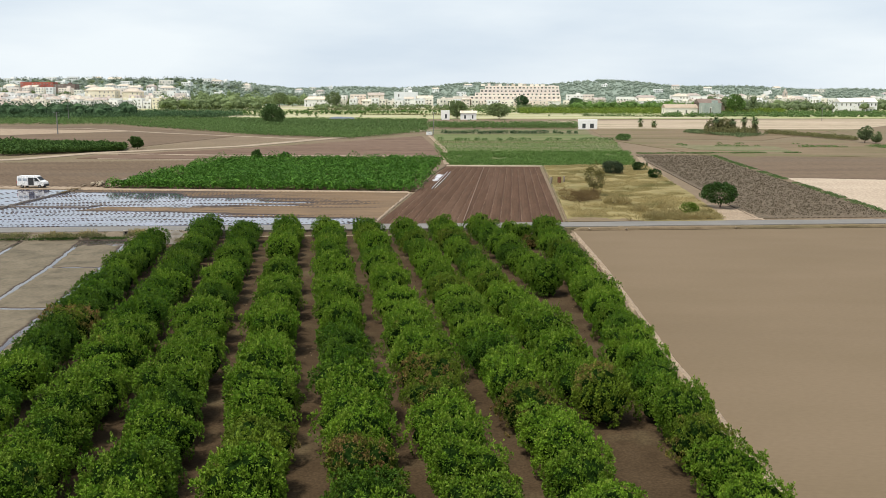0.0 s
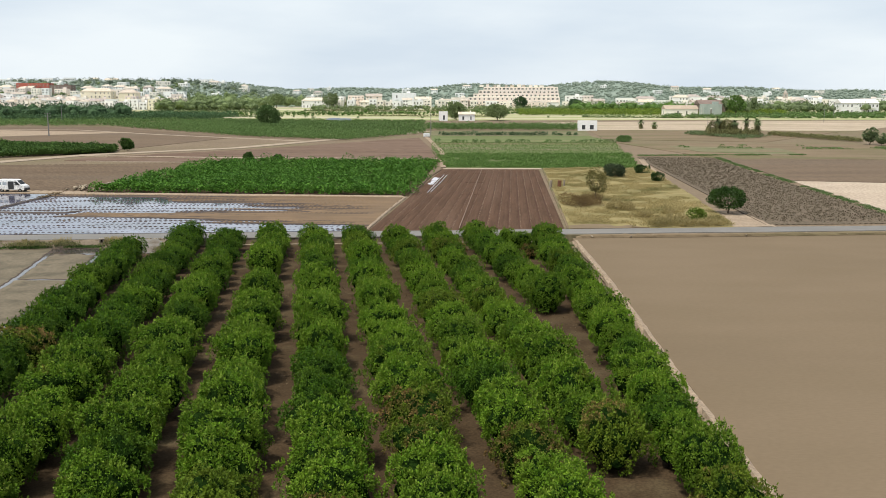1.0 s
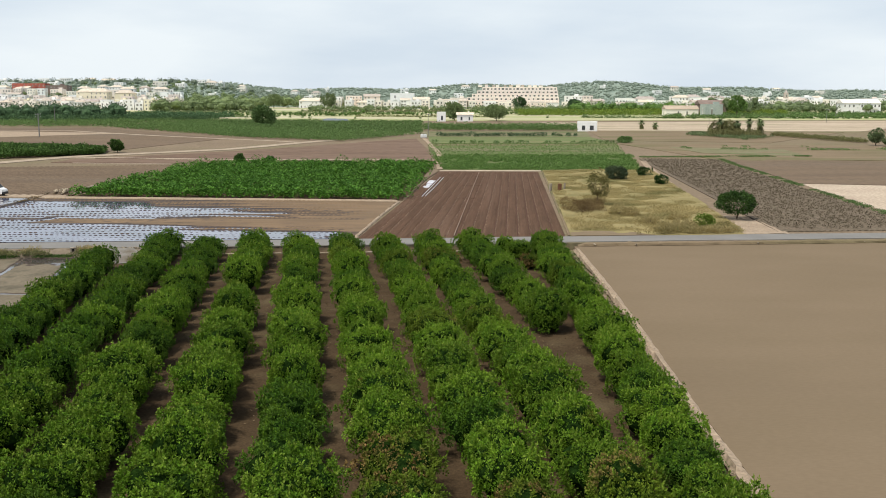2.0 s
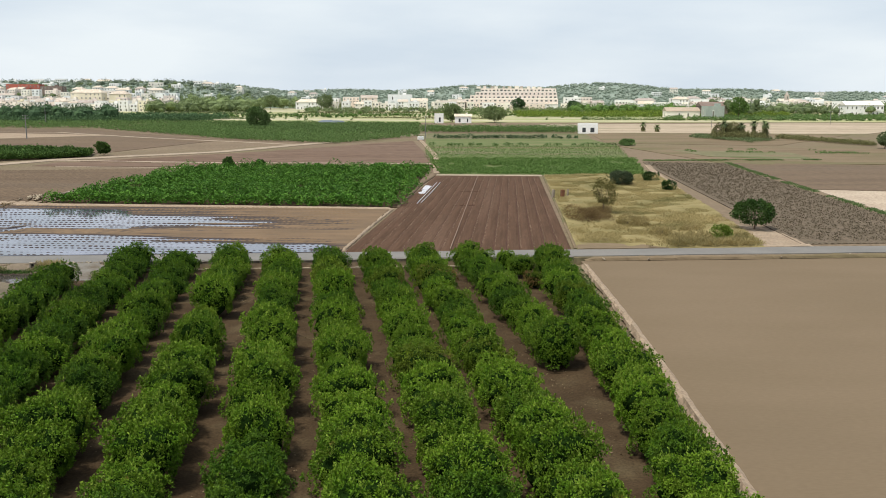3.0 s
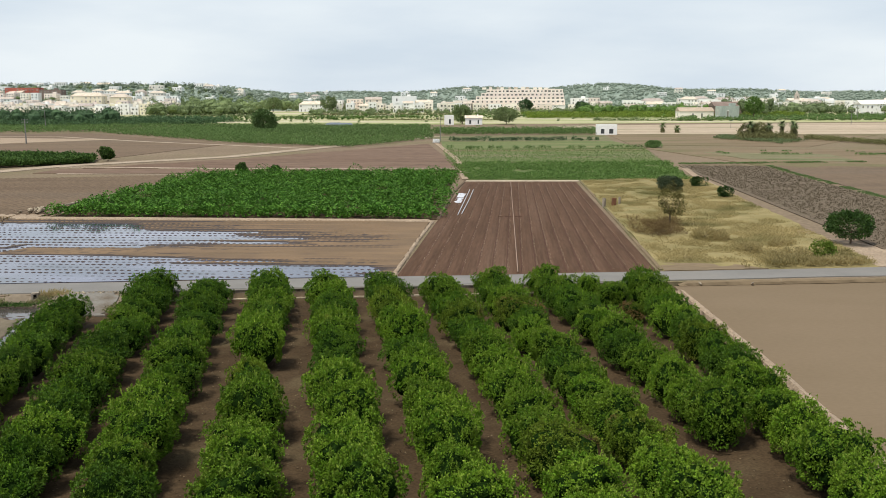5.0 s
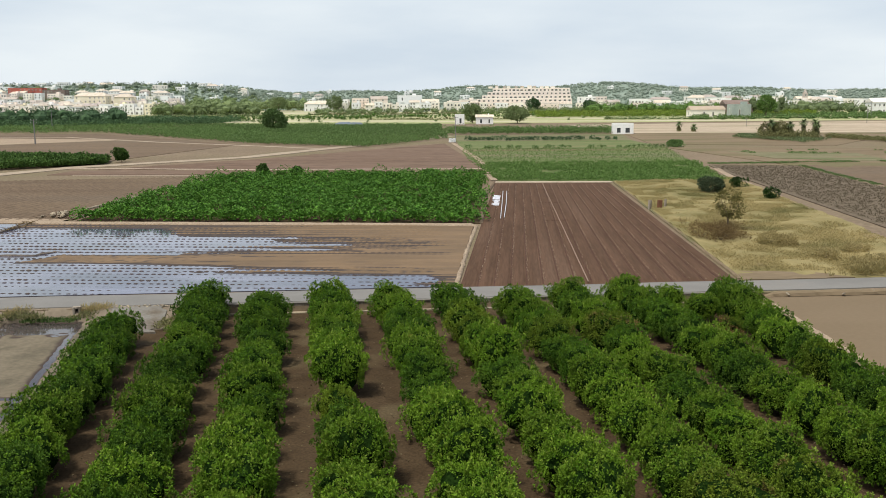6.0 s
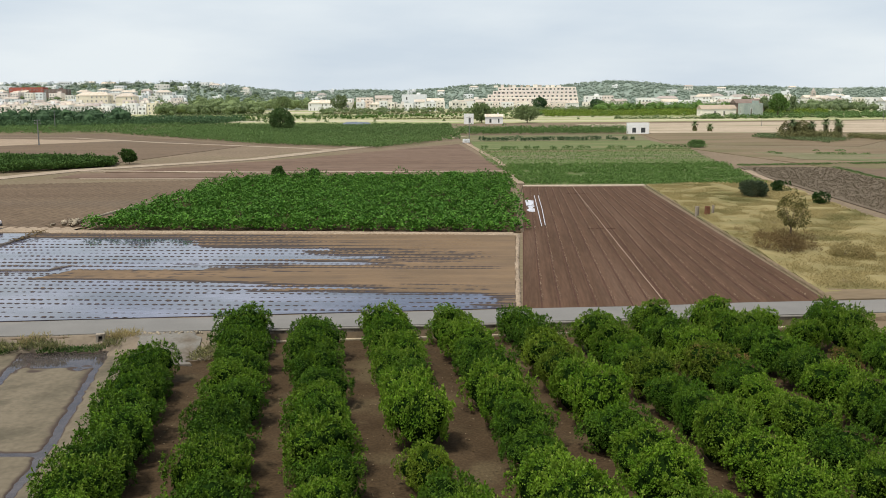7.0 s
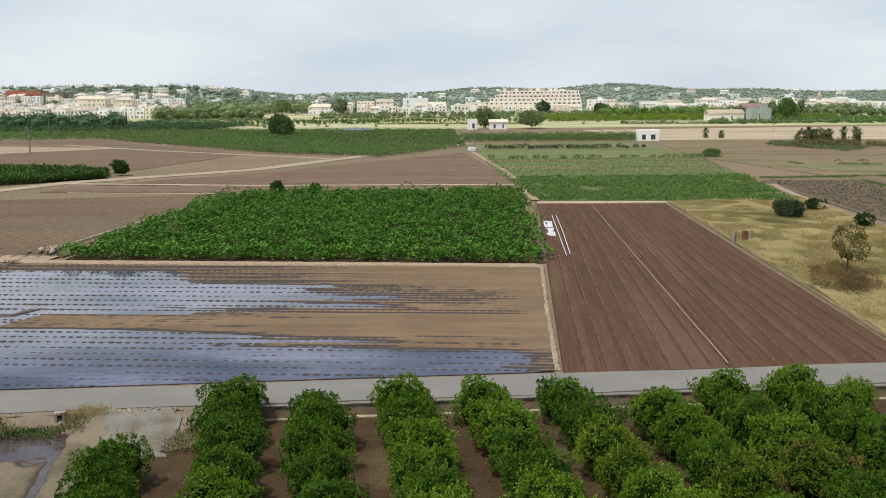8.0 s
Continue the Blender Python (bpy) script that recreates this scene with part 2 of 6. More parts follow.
# near-black colour stands in for the shade deep inside the crowns
M_CITRUS_CORE = material("citrus_painted_shade", (0.006, 0.015, 0.003), (0.015, 0.034, 0.006), 6.0, 16.0, 1.0, 0.8, spec=0.0)
M_BROAD = leafy("broad_crop_leaves", (0.046, 0.13, 0.018), (0.098, 0.212, 0.034), dead=(0.15, 0.13, 0.06), dead_at=(0.78, 0.84), island=0.2, through_light=0.1)
M_BROAD2 = leafy("low_crop_leaves", (0.1, 0.19, 0.048), (0.16, 0.255, 0.075), island=0.2, through_light=0.25)
M_GROVE = leafy("grove_leaves", (0.05, 0.105, 0.026), (0.085, 0.15, 0.038), island=0.3)
M_DARKLEAF = leafy("dark_tree_leaves", (0.026, 0.058, 0.017), (0.045, 0.085, 0.022), island=0.3)
# far greens: these three leaf colours are paled to include the haze
M_TREELEAF = leafy("hazed_garden_tree_leaves", (0.15, 0.203, 0.1), (0.21, 0.262, 0.13), island=0.18, through_light=0.25)
M_FARLEAF = leafy("hazed_dark_tree_leaves", (0.066, 0.122, 0.064), (0.096, 0.165, 0.082), island=0.22, through_light=0.25)
M_FARGROVE = leafy("hazed_grove_leaves", (0.095, 0.165, 0.06), (0.14, 0.215, 0.08), island=0.2, through_light=0.25)
M_YOUNGBUSH = leafy("yellow_green_bush_leaves", (0.12, 0.18, 0.03), (0.17, 0.23, 0.045), island=0.25, through_light=0.2)
M_GREYBUSH = leafy("grey_green_bush_leaves", (0.055, 0.08, 0.048), (0.085, 0.11, 0.066), island=0.25, through_light=0.15)
M_OLIVE = leafy("grey_green_leaves", (0.15, 0.155, 0.08), (0.21, 0.2, 0.1), island=0.3, through_light=0.25)
M_SAPLING = leafy("brownish_olive_leaves", (0.105, 0.098, 0.036), (0.155, 0.138, 0.052), island=0.2, through_light=0.25)
# distance haze is painted into the colours of the ridge woods and hills
M_WOOD = leafy("hazed_pine_wood_leaves", (0.285, 0.345, 0.29), (0.335, 0.39, 0.325), island=0.05, through_light=0.3)
M_HILLPINE = leafy("hazed_hilltop_pine_leaves", (0.165, 0.21, 0.155), (0.21, 0.25, 0.185), island=0.1, through_light=0.25)
M_HILL = material("hazed_wooded_hill", (0.23, 0.285, 0.23), (0.26, 0.31, 0.255), 0.02, 0.3, 0.95, 0.5)
M_BARK = material("grey_brown_bark", (0.11, 0.08, 0.055), (0.17, 0.13, 0.095), 3.0, 14.0, 0.9, 0.6)
M_PALMTRUNK = material("palm_trunk", (0.2, 0.165, 0.12), (0.28, 0.24, 0.18), 2.0, 6.0, 0.9, 0.6)
M_WHITE = material("white_render", (0.9, 0.89, 0.87), (0.85, 0.84, 0.82), 0.3, 2.0, 0.85, 0.1, own=0.05, grains=0.06)
M_CREAM = material("cream_render", (0.88, 0.83, 0.75), (0.85, 0.79, 0.71), 0.3, 2.0, 0.85, 0.1, own=0.07, grains=0.08)
M_PINK = material("pink_render", (0.86, 0.76, 0.7), (0.82, 0.72, 0.66), 0.3, 2.0, 0.85, 0.1, own=0.08, grains=0.08)
M_YELLOW = material("yellow_render", (0.86, 0.8, 0.62), (0.82, 0.75, 0.58), 0.3, 2.0, 0.85, 0.1, own=0.06, grains=0.08)
M_REDWALL = material("brick_red_wall", (0.45, 0.14, 0.1), (0.38, 0.12, 0.09), 0.3, 2.0, 0.85, 0.1)
M_TERRACOTTA = material("weathered_roof_tiles", (0.6, 0.54, 0.5), (0.46, 0.38, 0.33), 0.5, 4.0, 0.9, 0.3, own=0.25)
M_GREYGREEN = material("grey_green_sheet", (0.4, 0.45, 0.4), (0.34, 0.39, 0.35), 0.3, 2.0, 0.6, 0.1)
M_DARKROOF = material("dark_brown_roof", (0.2, 0.15, 0.125), (0.25, 0.19, 0.16), 0.3, 2.0, 0.8, 0.2)
M_PANE = material("shuttered_window", (0.1, 0.1, 0.1), (0.2, 0.19, 0.175), 0.5, 2.0, 0.4, 0.0, 0.4, own=0.4)
M_GLASS = material("dark_window_glass", (0.05, 0.055, 0.06), (0.08, 0.085, 0.09), 0.5, 2.0, 0.12, 0.0, 0.5)
M_HAZEGLASS = material("pale_tinted_glass", (0.36, 0.4, 0.44), (0.3, 0.34, 0.38), 0.5, 2.0, 0.15, 0.0, 0.5)
M_VANPAINT = material("white_van_paint", (0.8, 0.8, 0.79), (0.76, 0.76, 0.75), 0.6, 3.0, 0.35, 0.0, 0.5)
M_RUBBER = material("black_rubber", (0.02, 0.02, 0.02), (0.035, 0.035, 0.033), 4.0, 20.0, 0.85, 0.2)
M_DARKPLASTIC = material("dark_grey_plastic", (0.04, 0.042, 0.045), (0.06, 0.06, 0.063), 4.0, 20.0, 0.6, 0.1)
M_STEEL = material("dull_galvanised_steel", (0.24, 0.235, 0.225), (0.2, 0.195, 0.185), 2.0, 9.0, 0.6, 0.1)
M_PIPE = material("pale_plastic_pipe", (0.34, 0.245, 0.19), (0.28, 0.2, 0.155), 2.0, 9.0, 0.8, 0.1)
M_SHEET = material("white_plastic_sheet", (0.64, 0.65, 0.69), (0.5, 0.5, 0.54), 0.8, 4.0, 0.4, 0.3)
M_TARP = material("blue_grey_sheet", (0.1, 0.135, 0.17), (0.14, 0.175, 0.21), 0.6, 4.0, 0.45, 0.2, 0.4)
M_RUST = material("rusty_sheet", (0.2, 0.09, 0.05), (0.14, 0.07, 0.045), 2.0, 9.0, 0.8, 0.3)
M_LAMP = material("clear_lamp_lens", (0.7, 0.7, 0.68), (0.6, 0.6, 0.6), 2.0, 9.0, 0.15, 0.0, 0.6)
M_REDLAMP = material("red_lamp_lens", (0.4, 0.02, 0.02), (0.35, 0.02, 0.02), 2.0, 9.0, 0.2, 0.0, 0.6)

soaked(M_PLOT, (0.07, 0.052, 0.043), -0.82, -0.792)

# pale drifts over the silty tone paint the clouds mirrored in the water
M_WATER = material("silty_water_painted_clouds", (0.04, 0.044, 0.07), (0.125, 0.125, 0.185), 0.16, 1.3, 0.06, 0.05, 0.5, distance=0.01, contrast=(0.38, 0.64), stretch=(0.5, 1.4, 1), grains=0.3)
M_WATER.node_tree.nodes["Principled BSDF"].inputs["IOR"].default_value = 2.0
M_TRENCH = material("brown_trench_water", (0.075, 0.062, 0.06), (0.06, 0.05, 0.048), 0.6, 3.0, 0.08, 0.0, 0.5)


# ---- building helpers ----
def link_mesh(name, me, mats, parent=None, label=""):
    ob = new(name, me)
    for m in mats if isinstance(mats, (list, tuple)) else [mats]:
        me.materials.append(m)
    if parent is not None:
        ob.parent = parent
    if label:
        tagged(ob, label)
    return ob


def part(name, bm, mat, parent=None, label=""):
    """Links a bmesh as one mesh object under a thing or a part."""
    me = bpy.data.meshes.new(name)
    bm.to_mesh(me)
    bm.free()
    return link_mesh(name, me, mat, parent, label)


def shared(name, me, parent, m=None):
    ob = new(name, me)
    ob.parent = parent
    if m is not None:
        ob.matrix_basis = m
    return ob


def empty(name, m, label, category, group="", kind=""):
    ob = new(name)
    ob.empty_display_size = 0.5
    ob.matrix_basis = m
    return tagged(ob, label, category, group, kind)


def quads_mesh(name, verts, faces):
    """A mesh of quads from arrays."""
    verts, faces = np.asarray(verts, np.float32), np.asarray(faces, np.int32)
    me = bpy.data.meshes.new(name)
    me.vertices.add(len(verts))
    me.vertices.foreach_set("co", verts.ravel())
    me.loops.add(faces.size)
    me.loops.foreach_set("vertex_index", faces.ravel())
    me.polygons.add(len(faces))
    me.polygons.foreach_set("loop_start", np.arange(0, faces.size, faces.shape[1], dtype=np.int32))
    me.update(calc_edges=True)
    me.validate()
    me.shade_flat()
    return me


def add_box(bm, x0, x1, y0, y1, z0, z1, bevel=0.0):
    made = bmesh.ops.create_cube(bm, size=1.0, matrix=Matrix.LocRotScale(((x0 + x1) / 2, (y0 + y1) / 2, (z0 + z1) / 2), None, (x1 - x0, y1 - y0, z1 - z0)))
    if bevel:
        edges = list({e for v in made["verts"] for e in v.link_edges})
        bmesh.ops.bevel(bm, geom=edges, offset=bevel, segments=2, affect="EDGES", profile=0.5)
    return bm


def box(x0, x1, y0, y1, z0, z1, bevel=0.0):
    return add_box(bmesh.new(), x0, x1, y0, y1, z0, z1, bevel)


def add_tube(bm, a, b, ra, rb, sides=8):
    a, b = Vector(a), Vector(b)
    m = Matrix.Translation((a + b) / 2) @ (b - a).to_track_quat("Z", "Y").to_matrix().to_4x4()
    bmesh.ops.create_cone(bm, cap_ends=True, segments=sides, radius1=ra, radius2=rb, depth=(b - a).length, matrix=m)
    return bm


def unit(v):
    return v / (np.linalg.norm(v, axis=-1, keepdims=True) + 1e-9)


def leaf_quads(rng, base, out, length, width, loose=0.7, face=None):
    """Folded leaf blades from base points, leaning along out; face: the way that the upper sides of the blades turn to, about."""
    n = len(base)
    d = unit(out + loose * rng.normal(size=(n, 3)))
    side = unit(np.cross(d, rng.normal(size=(n, 3)) if face is None else face + 0.55 * rng.normal(size=(n, 3))))
    up = np.cross(side, d)
    ln = length * rng.uniform(0.7, 1.25, (n, 1))
    wd = width * rng.uniform(0.7, 1.25, (n, 1))
    mid = base + d * ln * 0.5 + up * wd * 0.18
    v = np.stack([base, mid + side * wd * 0.5, base + d * ln, mid - side * wd * 0.5], 1).reshape(-1, 3)
    return v, np.arange(4 * n).reshape(-1, 4)


def joined(sets):
    vs, fs, k = [], [], 0
    for v, f in sets:
        vs.append(v)
        fs.append(f + k)
        k += len(v)
    return np.concatenate(vs), np.concatenate(fs)


def rise(y):
    return 0.0135 * np.clip(np.asarray(y, float) - 255.0, 0, 800)


def hills(x, y):
    """The wooded ridges behind the town."""
    x, y = np.asarray(x, float), np.asarray(y, float)
    up = np.clip((y - 1080) / 800, 0, 1)
    up = up * up * (3 - 2 * up)
    down = np.clip((y - 1950) / 900, 0, 1)
    down = 1 - 0.8 * down * down * (3 - 2 * down)
    crest = 28 + 15 * np.exp(-((x - 345) / 170) ** 2) + 7 * np.exp(-((x + 420) / 120) ** 2) + 4 * np.sin(x / 97 + 1) + 3 * np.sin(x / 41)
    crest = crest - 6 * np.clip((x - 300) / 300, 0, 1)
    near = np.clip((y - 930) / 420, 0, 1)
    town_hill = 30 * near * near * (3 - 2 * near) * np.clip((-x - 190) / 160, 0, 1)
    return np.maximum(crest * up, town_hill) * down


def ground_z(x, y):
    return rise(y) + hills(x, y)


def field(name, corners, mat, off=0.03, nu=12, nv=12, relief=None, thick=0.3):
    """A sheet of land between four corners (front left, front right, back right, back left) with a skirt, lying on the ground."""
    c = [np.array(p, float) for p in corners]
    u, v = np.meshgrid(np.linspace(0, 1, nu + 1), np.linspace(0, 1, nv + 1))
    u, v = u[..., None], v[..., None]
    p = (c[0] * (1 - u) + c[1] * u) * (1 - v) + (c[3] * (1 - u) + c[2] * u) * v
    x, y = p[..., 0], p[..., 1]
    z = ground_z(x, y) + off
    if relief is not None:
        z = z + relief(x, y, u[..., 0], v[..., 0])
    verts = np.stack([x, y, z], -1).reshape(-1, 3)
    i = np.arange((nu + 1) * (nv + 1)).reshape(nv + 1, nu + 1)
    faces = np.stack([i[:-1, :-1], i[:-1, 1:], i[1:, 1:], i[1:, :-1]], -1).reshape(-1, 4)
    rim = np.concatenate([i[0, :-1], i[:-1, -1], i[-1, :0:-1], i[:0:-1, 0]])
    low = verts[rim] - (0, 0, thick)
    k = np.arange(len(rim)) + len(verts)
    skirt = np.stack([rim, k, np.roll(k, -1), np.roll(rim, -1)], -1)
    me = quads_mesh(name, np.concatenate([verts, low]), np.concatenate([faces, skirt]))
    ob = link_mesh(name, me, mat)
    return tagged(ob, kind="structure")


def ribbon(name, points, width, mat, off=0.06, thick=0.3):
    """A strip of track or road along a line of points, that follows the ground."""
    pts = []
    for (xa, ya), (xb, yb) in zip(points, points[1:]):
        n = max(2, int(math.hypot(xb - xa, yb - ya) / 8))
        pts += [(xa + (xb - xa) * k / n, ya + (yb - ya) * k / n) for k in range(n)]
    p = np.array(pts + [points[-1]], float)
    t = unit(np.gradient(p, axis=0))
    nrm = np.stack([-t[:, 1], t[:, 0]], 1)
    edge = width / 2 * (1 + 0.06 * np.sin(np.arange(len(p)) * 1.7))[:, None]
    rows = []
    for side, lower in ((1, thick), (1, 0), (-1, 0), (-1, thick)):
        q = p + side * nrm * edge
        rows.append(np.stack([q[:, 0], q[:, 1], ground_z(q[:, 0], q[:, 1]) + off - lower], 1))
    v = np.stack(rows, 1).reshape(-1, 3)
    i = np.arange(len(v)).reshape(-1, 4)
    faces = np.concatenate([np.stack([i[:-1, k], i[1:, k], i[1:, k + 1], i[:-1, k + 1]], -1) for k in range(3)])
    return tagged(link_mesh(name, quads_mesh(name, v, faces), mat), kind="structure")


# ---- the ground: one sheet, with the terrace step under the road's near edge ----
ROAD_NEAR, ROAD_FAR, ROAD_SLOPE, LOW = 120.2, 124.6, 0.08, -0.9


def road_y(x, s):
    return s + ROAD_SLOPE * np.clip(x, -260, 260)


def make_ground():
    xs = np.unique(np.concatenate([np.linspace(-4500, -1500, 8), np.linspace(-1500, 1500, 76), np.linspace(1500, 4500, 8)]))
    ss = [-900, -300, 0, 60, 119.5, 119.6, 124.9, 160, 255, 300, 400, 500, 700, 900] + list(range(960, 2900, 60)) + [3400, 4800]
    zz = [LOW] * 5 + [-0.06] * (len(ss) - 5)
    rows = []
    for s, z in zip(ss, zz):
        y = road_y(xs, s) if s < 200 else np.full(len(xs), float(s))
        rows.append(np.stack([xs, y, ground_z(xs, y) + z], 1))
    v = np.stack(rows)
    i = np.arange(v.shape[0] * v.shape[1]).reshape(v.shape[:2])
    f = np.stack([i[:-1, :-1], i[:-1, 1:], i[1:, 1:], i[1:, :-1]], -1).reshape(-1, 4)
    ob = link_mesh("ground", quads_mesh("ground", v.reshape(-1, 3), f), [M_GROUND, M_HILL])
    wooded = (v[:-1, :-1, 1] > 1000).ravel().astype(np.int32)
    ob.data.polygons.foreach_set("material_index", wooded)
    return tagged(ob, kind="structure")


make_ground()


def make_road():
    x = np.linspace(-300, 300, 121)
    rows = []
    for s, z in ((ROAD_NEAR, -0.5), (ROAD_NEAR, 0.0), ((ROAD_NEAR + ROAD_FAR) / 2, 0.05), (ROAD_FAR, 0.0), (ROAD_FAR, -0.3)):
        ragged = 0.09 * np.sin(x * 0.9 + s) + 0.07 * np.sin(x * 2.3 + 2 * s) if s != (ROAD_NEAR + ROAD_FAR) / 2 else 0 * x
        rows.append(np.stack([x, road_y(x, s) + ragged, 0 * x + z + 0.03], 1))
    v = np.stack(rows)
    i = np.arange(v.shape[0] * v.shape[1]).reshape(v.shape[:2])
    f = np.stack([i[:-1, :-1], i[:-1, 1:], i[1:, 1:], i[1:, :-1]], -1).reshape(-1, 4)
    tagged(link_mesh("road", quads_mesh("road", v.reshape(-1, 3), f), M_ROAD), kind="structure")


make_road()

# ---- fields, near to far ----
def value_noise(x, y, size, seed):
    """Smooth noise from 0 to 1 with patches of the given size."""
    rng = np.random.default_rng(seed)
    table = rng.random((64, 64))
    a, b = np.asarray(x, float) / size + 640, np.asarray(y, float) / size + 640
    i, j = np.floor(a).astype(int), np.floor(b).astype(int)
    fa, fb = a - i, b - j
    fa, fb = fa * fa * (3 - 2 * fa), fb * fb * (3 - 2 * fb)
    pick = lambda p, q: table[p % 64, q % 64]
    return (pick(i, j) * (1 - fa) + pick(i + 1, j) * fa) * (1 - fb) + (pick(i, j + 1) * (1 - fa) + pick(i + 1, j + 1) * fa) * fb


def step(x, a, b):
    t = np.clip((np.asarray(x, float) - a) / (b - a), 0, 1)
    return t * t * (3 - 2 * t)


def bumpy(amount, size, seed):
    return lambda x, y, u, v: amount * (value_noise(x, y, size, seed) - 0.5)


def beds(count, seed):
    """Flat beds with narrow grooves between them, fading out at both ends."""
    def relief(x, y, u, v):
        w = u * count + 0.12 * (value_noise(x, y, 9.0, seed) - 0.5)
        off = np.abs(w - np.round(w))
        ends = step(v, 0.0, 0.012) * (1 - step(v, 0.988, 1.0))
        return ends * (-0.15 * np.exp(-(off / 0.11) ** 2) + 0.03 * np.cos(w * 4 * math.pi) + 0.05 * (value_noise(x, y, 2.6, seed + 1) - 0.5)) - 0.12 * (1 - step(v, 0.0, 0.012))
    return relief


def furrows(count, depth, seed, along=True, rough=0.03):
    def relief(x, y, u, v):
        w = u if along else v
        return depth * np.cos(w * count * 2 * math.pi) + rough * (value_noise(x, y, 0.6, seed) - 0.5) + 0.05 * (value_noise(x, y, 7.0, seed + 1) - 0.5)
    return relief


def grass_relief(x, y, u, v):
    return 0.55 * (value_noise(x, y, 2.8, 42) - 0.5) * step(v, 0.0, 0.06) + 0.12 * (value_noise(x, y, 0.9, 47) - 0.5) * step(v, 0, 0.03) + 0.15 * step(v, 0.0, 0.1)


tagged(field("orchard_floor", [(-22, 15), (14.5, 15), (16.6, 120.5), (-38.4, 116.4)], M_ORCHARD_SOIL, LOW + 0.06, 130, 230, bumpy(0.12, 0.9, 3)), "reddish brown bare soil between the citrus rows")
tagged(field("tan_field", [(14.7, 10), (150, 10), (150, 131.0), (17.2, 120.6)], M_TAN, -0.42, 120, 110, bumpy(0.05, 2.5, 4), 1.0), "freshly levelled smooth tan soil field")


def trench_x(y):
    """The line of the trench along the citrus rows."""
    y = np.asarray(y, float)
    return np.where(y > 96.5, -36.7 + 0.2 * (96.5 - y), -36.7 + 0.143 * (96.5 - y))


def paddy_relief(x, y, u, v):
    """Mud plots with narrow water trenches along their edges and a shallow pool at the road end."""
    away = trench_x(y) - x + 0.04 * np.sin(y * 1.3) + 0.1 * (value_noise(x, y, 1.3, 14) - 0.5) + 0.16 * (value_noise(x, y, 0.4, 19) - 0.5)
    h = 0.078 + 0.035 * (value_noise(x, y, 2.2, 11) - 0.5) + 0.02 * (value_noise(x, y, 0.5, 12) - 0.5)
    for at in (0.0, 5.8, 13.5):
        h = h - 0.13 * np.exp(-((away - at) / 0.19) ** 2) - 0.05 * np.exp(-((away - at - 0.14) / 0.42) ** 2)
        h = h + 0.05 * np.exp(-((away - at + 0.95) / 0.35) ** 2)
    for at in (95.3, 76.0, 58.0):
        q = y - at + 0.3 * (value_noise(x, y, 1.1, 15) - 0.5)
        h = h - (0.11 * np.exp(-(q / 0.27) ** 2) + 0.036 * np.exp(-(q / 0.5) ** 2)) * step(away, -0.1, 0.3) * (1 - step(away, 5.5, 6.0))
        h = h + 0.05 * np.exp(-((q + 0.8) / 0.4) ** 2) * step(away, 0.3, 0.8)
    edge = 1.2 * (value_noise(x, y, 1.2, 16) - 0.5)
    pool = step(y + edge, 109.6, 110.9) * (1 - step(y + 0.5 * edge, 114.2, 114.9)) * step(away + edge, -0.2, 0.5) * (1 - step(away, 5.8, 6.4))
    return h - pool * (0.085 + 0.13 * (value_noise(x * 0.6, y * 1.4, 1.5, 13) - 0.5) + 0.06 * (value_noise(x * 0.6, y * 1.4, 0.45, 17) - 0.5)) * np.where(h > 0, 1, 0.3)


PADDY = [(-46.0, 60), (-29.8, 60), (-38.6, 115.3), (-54.5, 114.0)]
tagged(field("mud_plot", PADDY, M_PLOT, LOW + 0.05, 170, 260, paddy_relief), "pale drying mud plot with water trenches")
tagged(field("mud_plot_beyond", [(-90, 58), (-46.0, 60), (-54.5, 114.0), (-98, 108)], M_PLOT, LOW + 0.12, 40, 40, bumpy(0.08, 2.0, 18)), "pale drying mud plot")
tagged(field("trench_water", PADDY, M_TRENCH, LOW + 0.055, 1, 1, None, 0.02), "muddy water standing in the trenches", "water")


RIDGE_SLOPE = 0.07


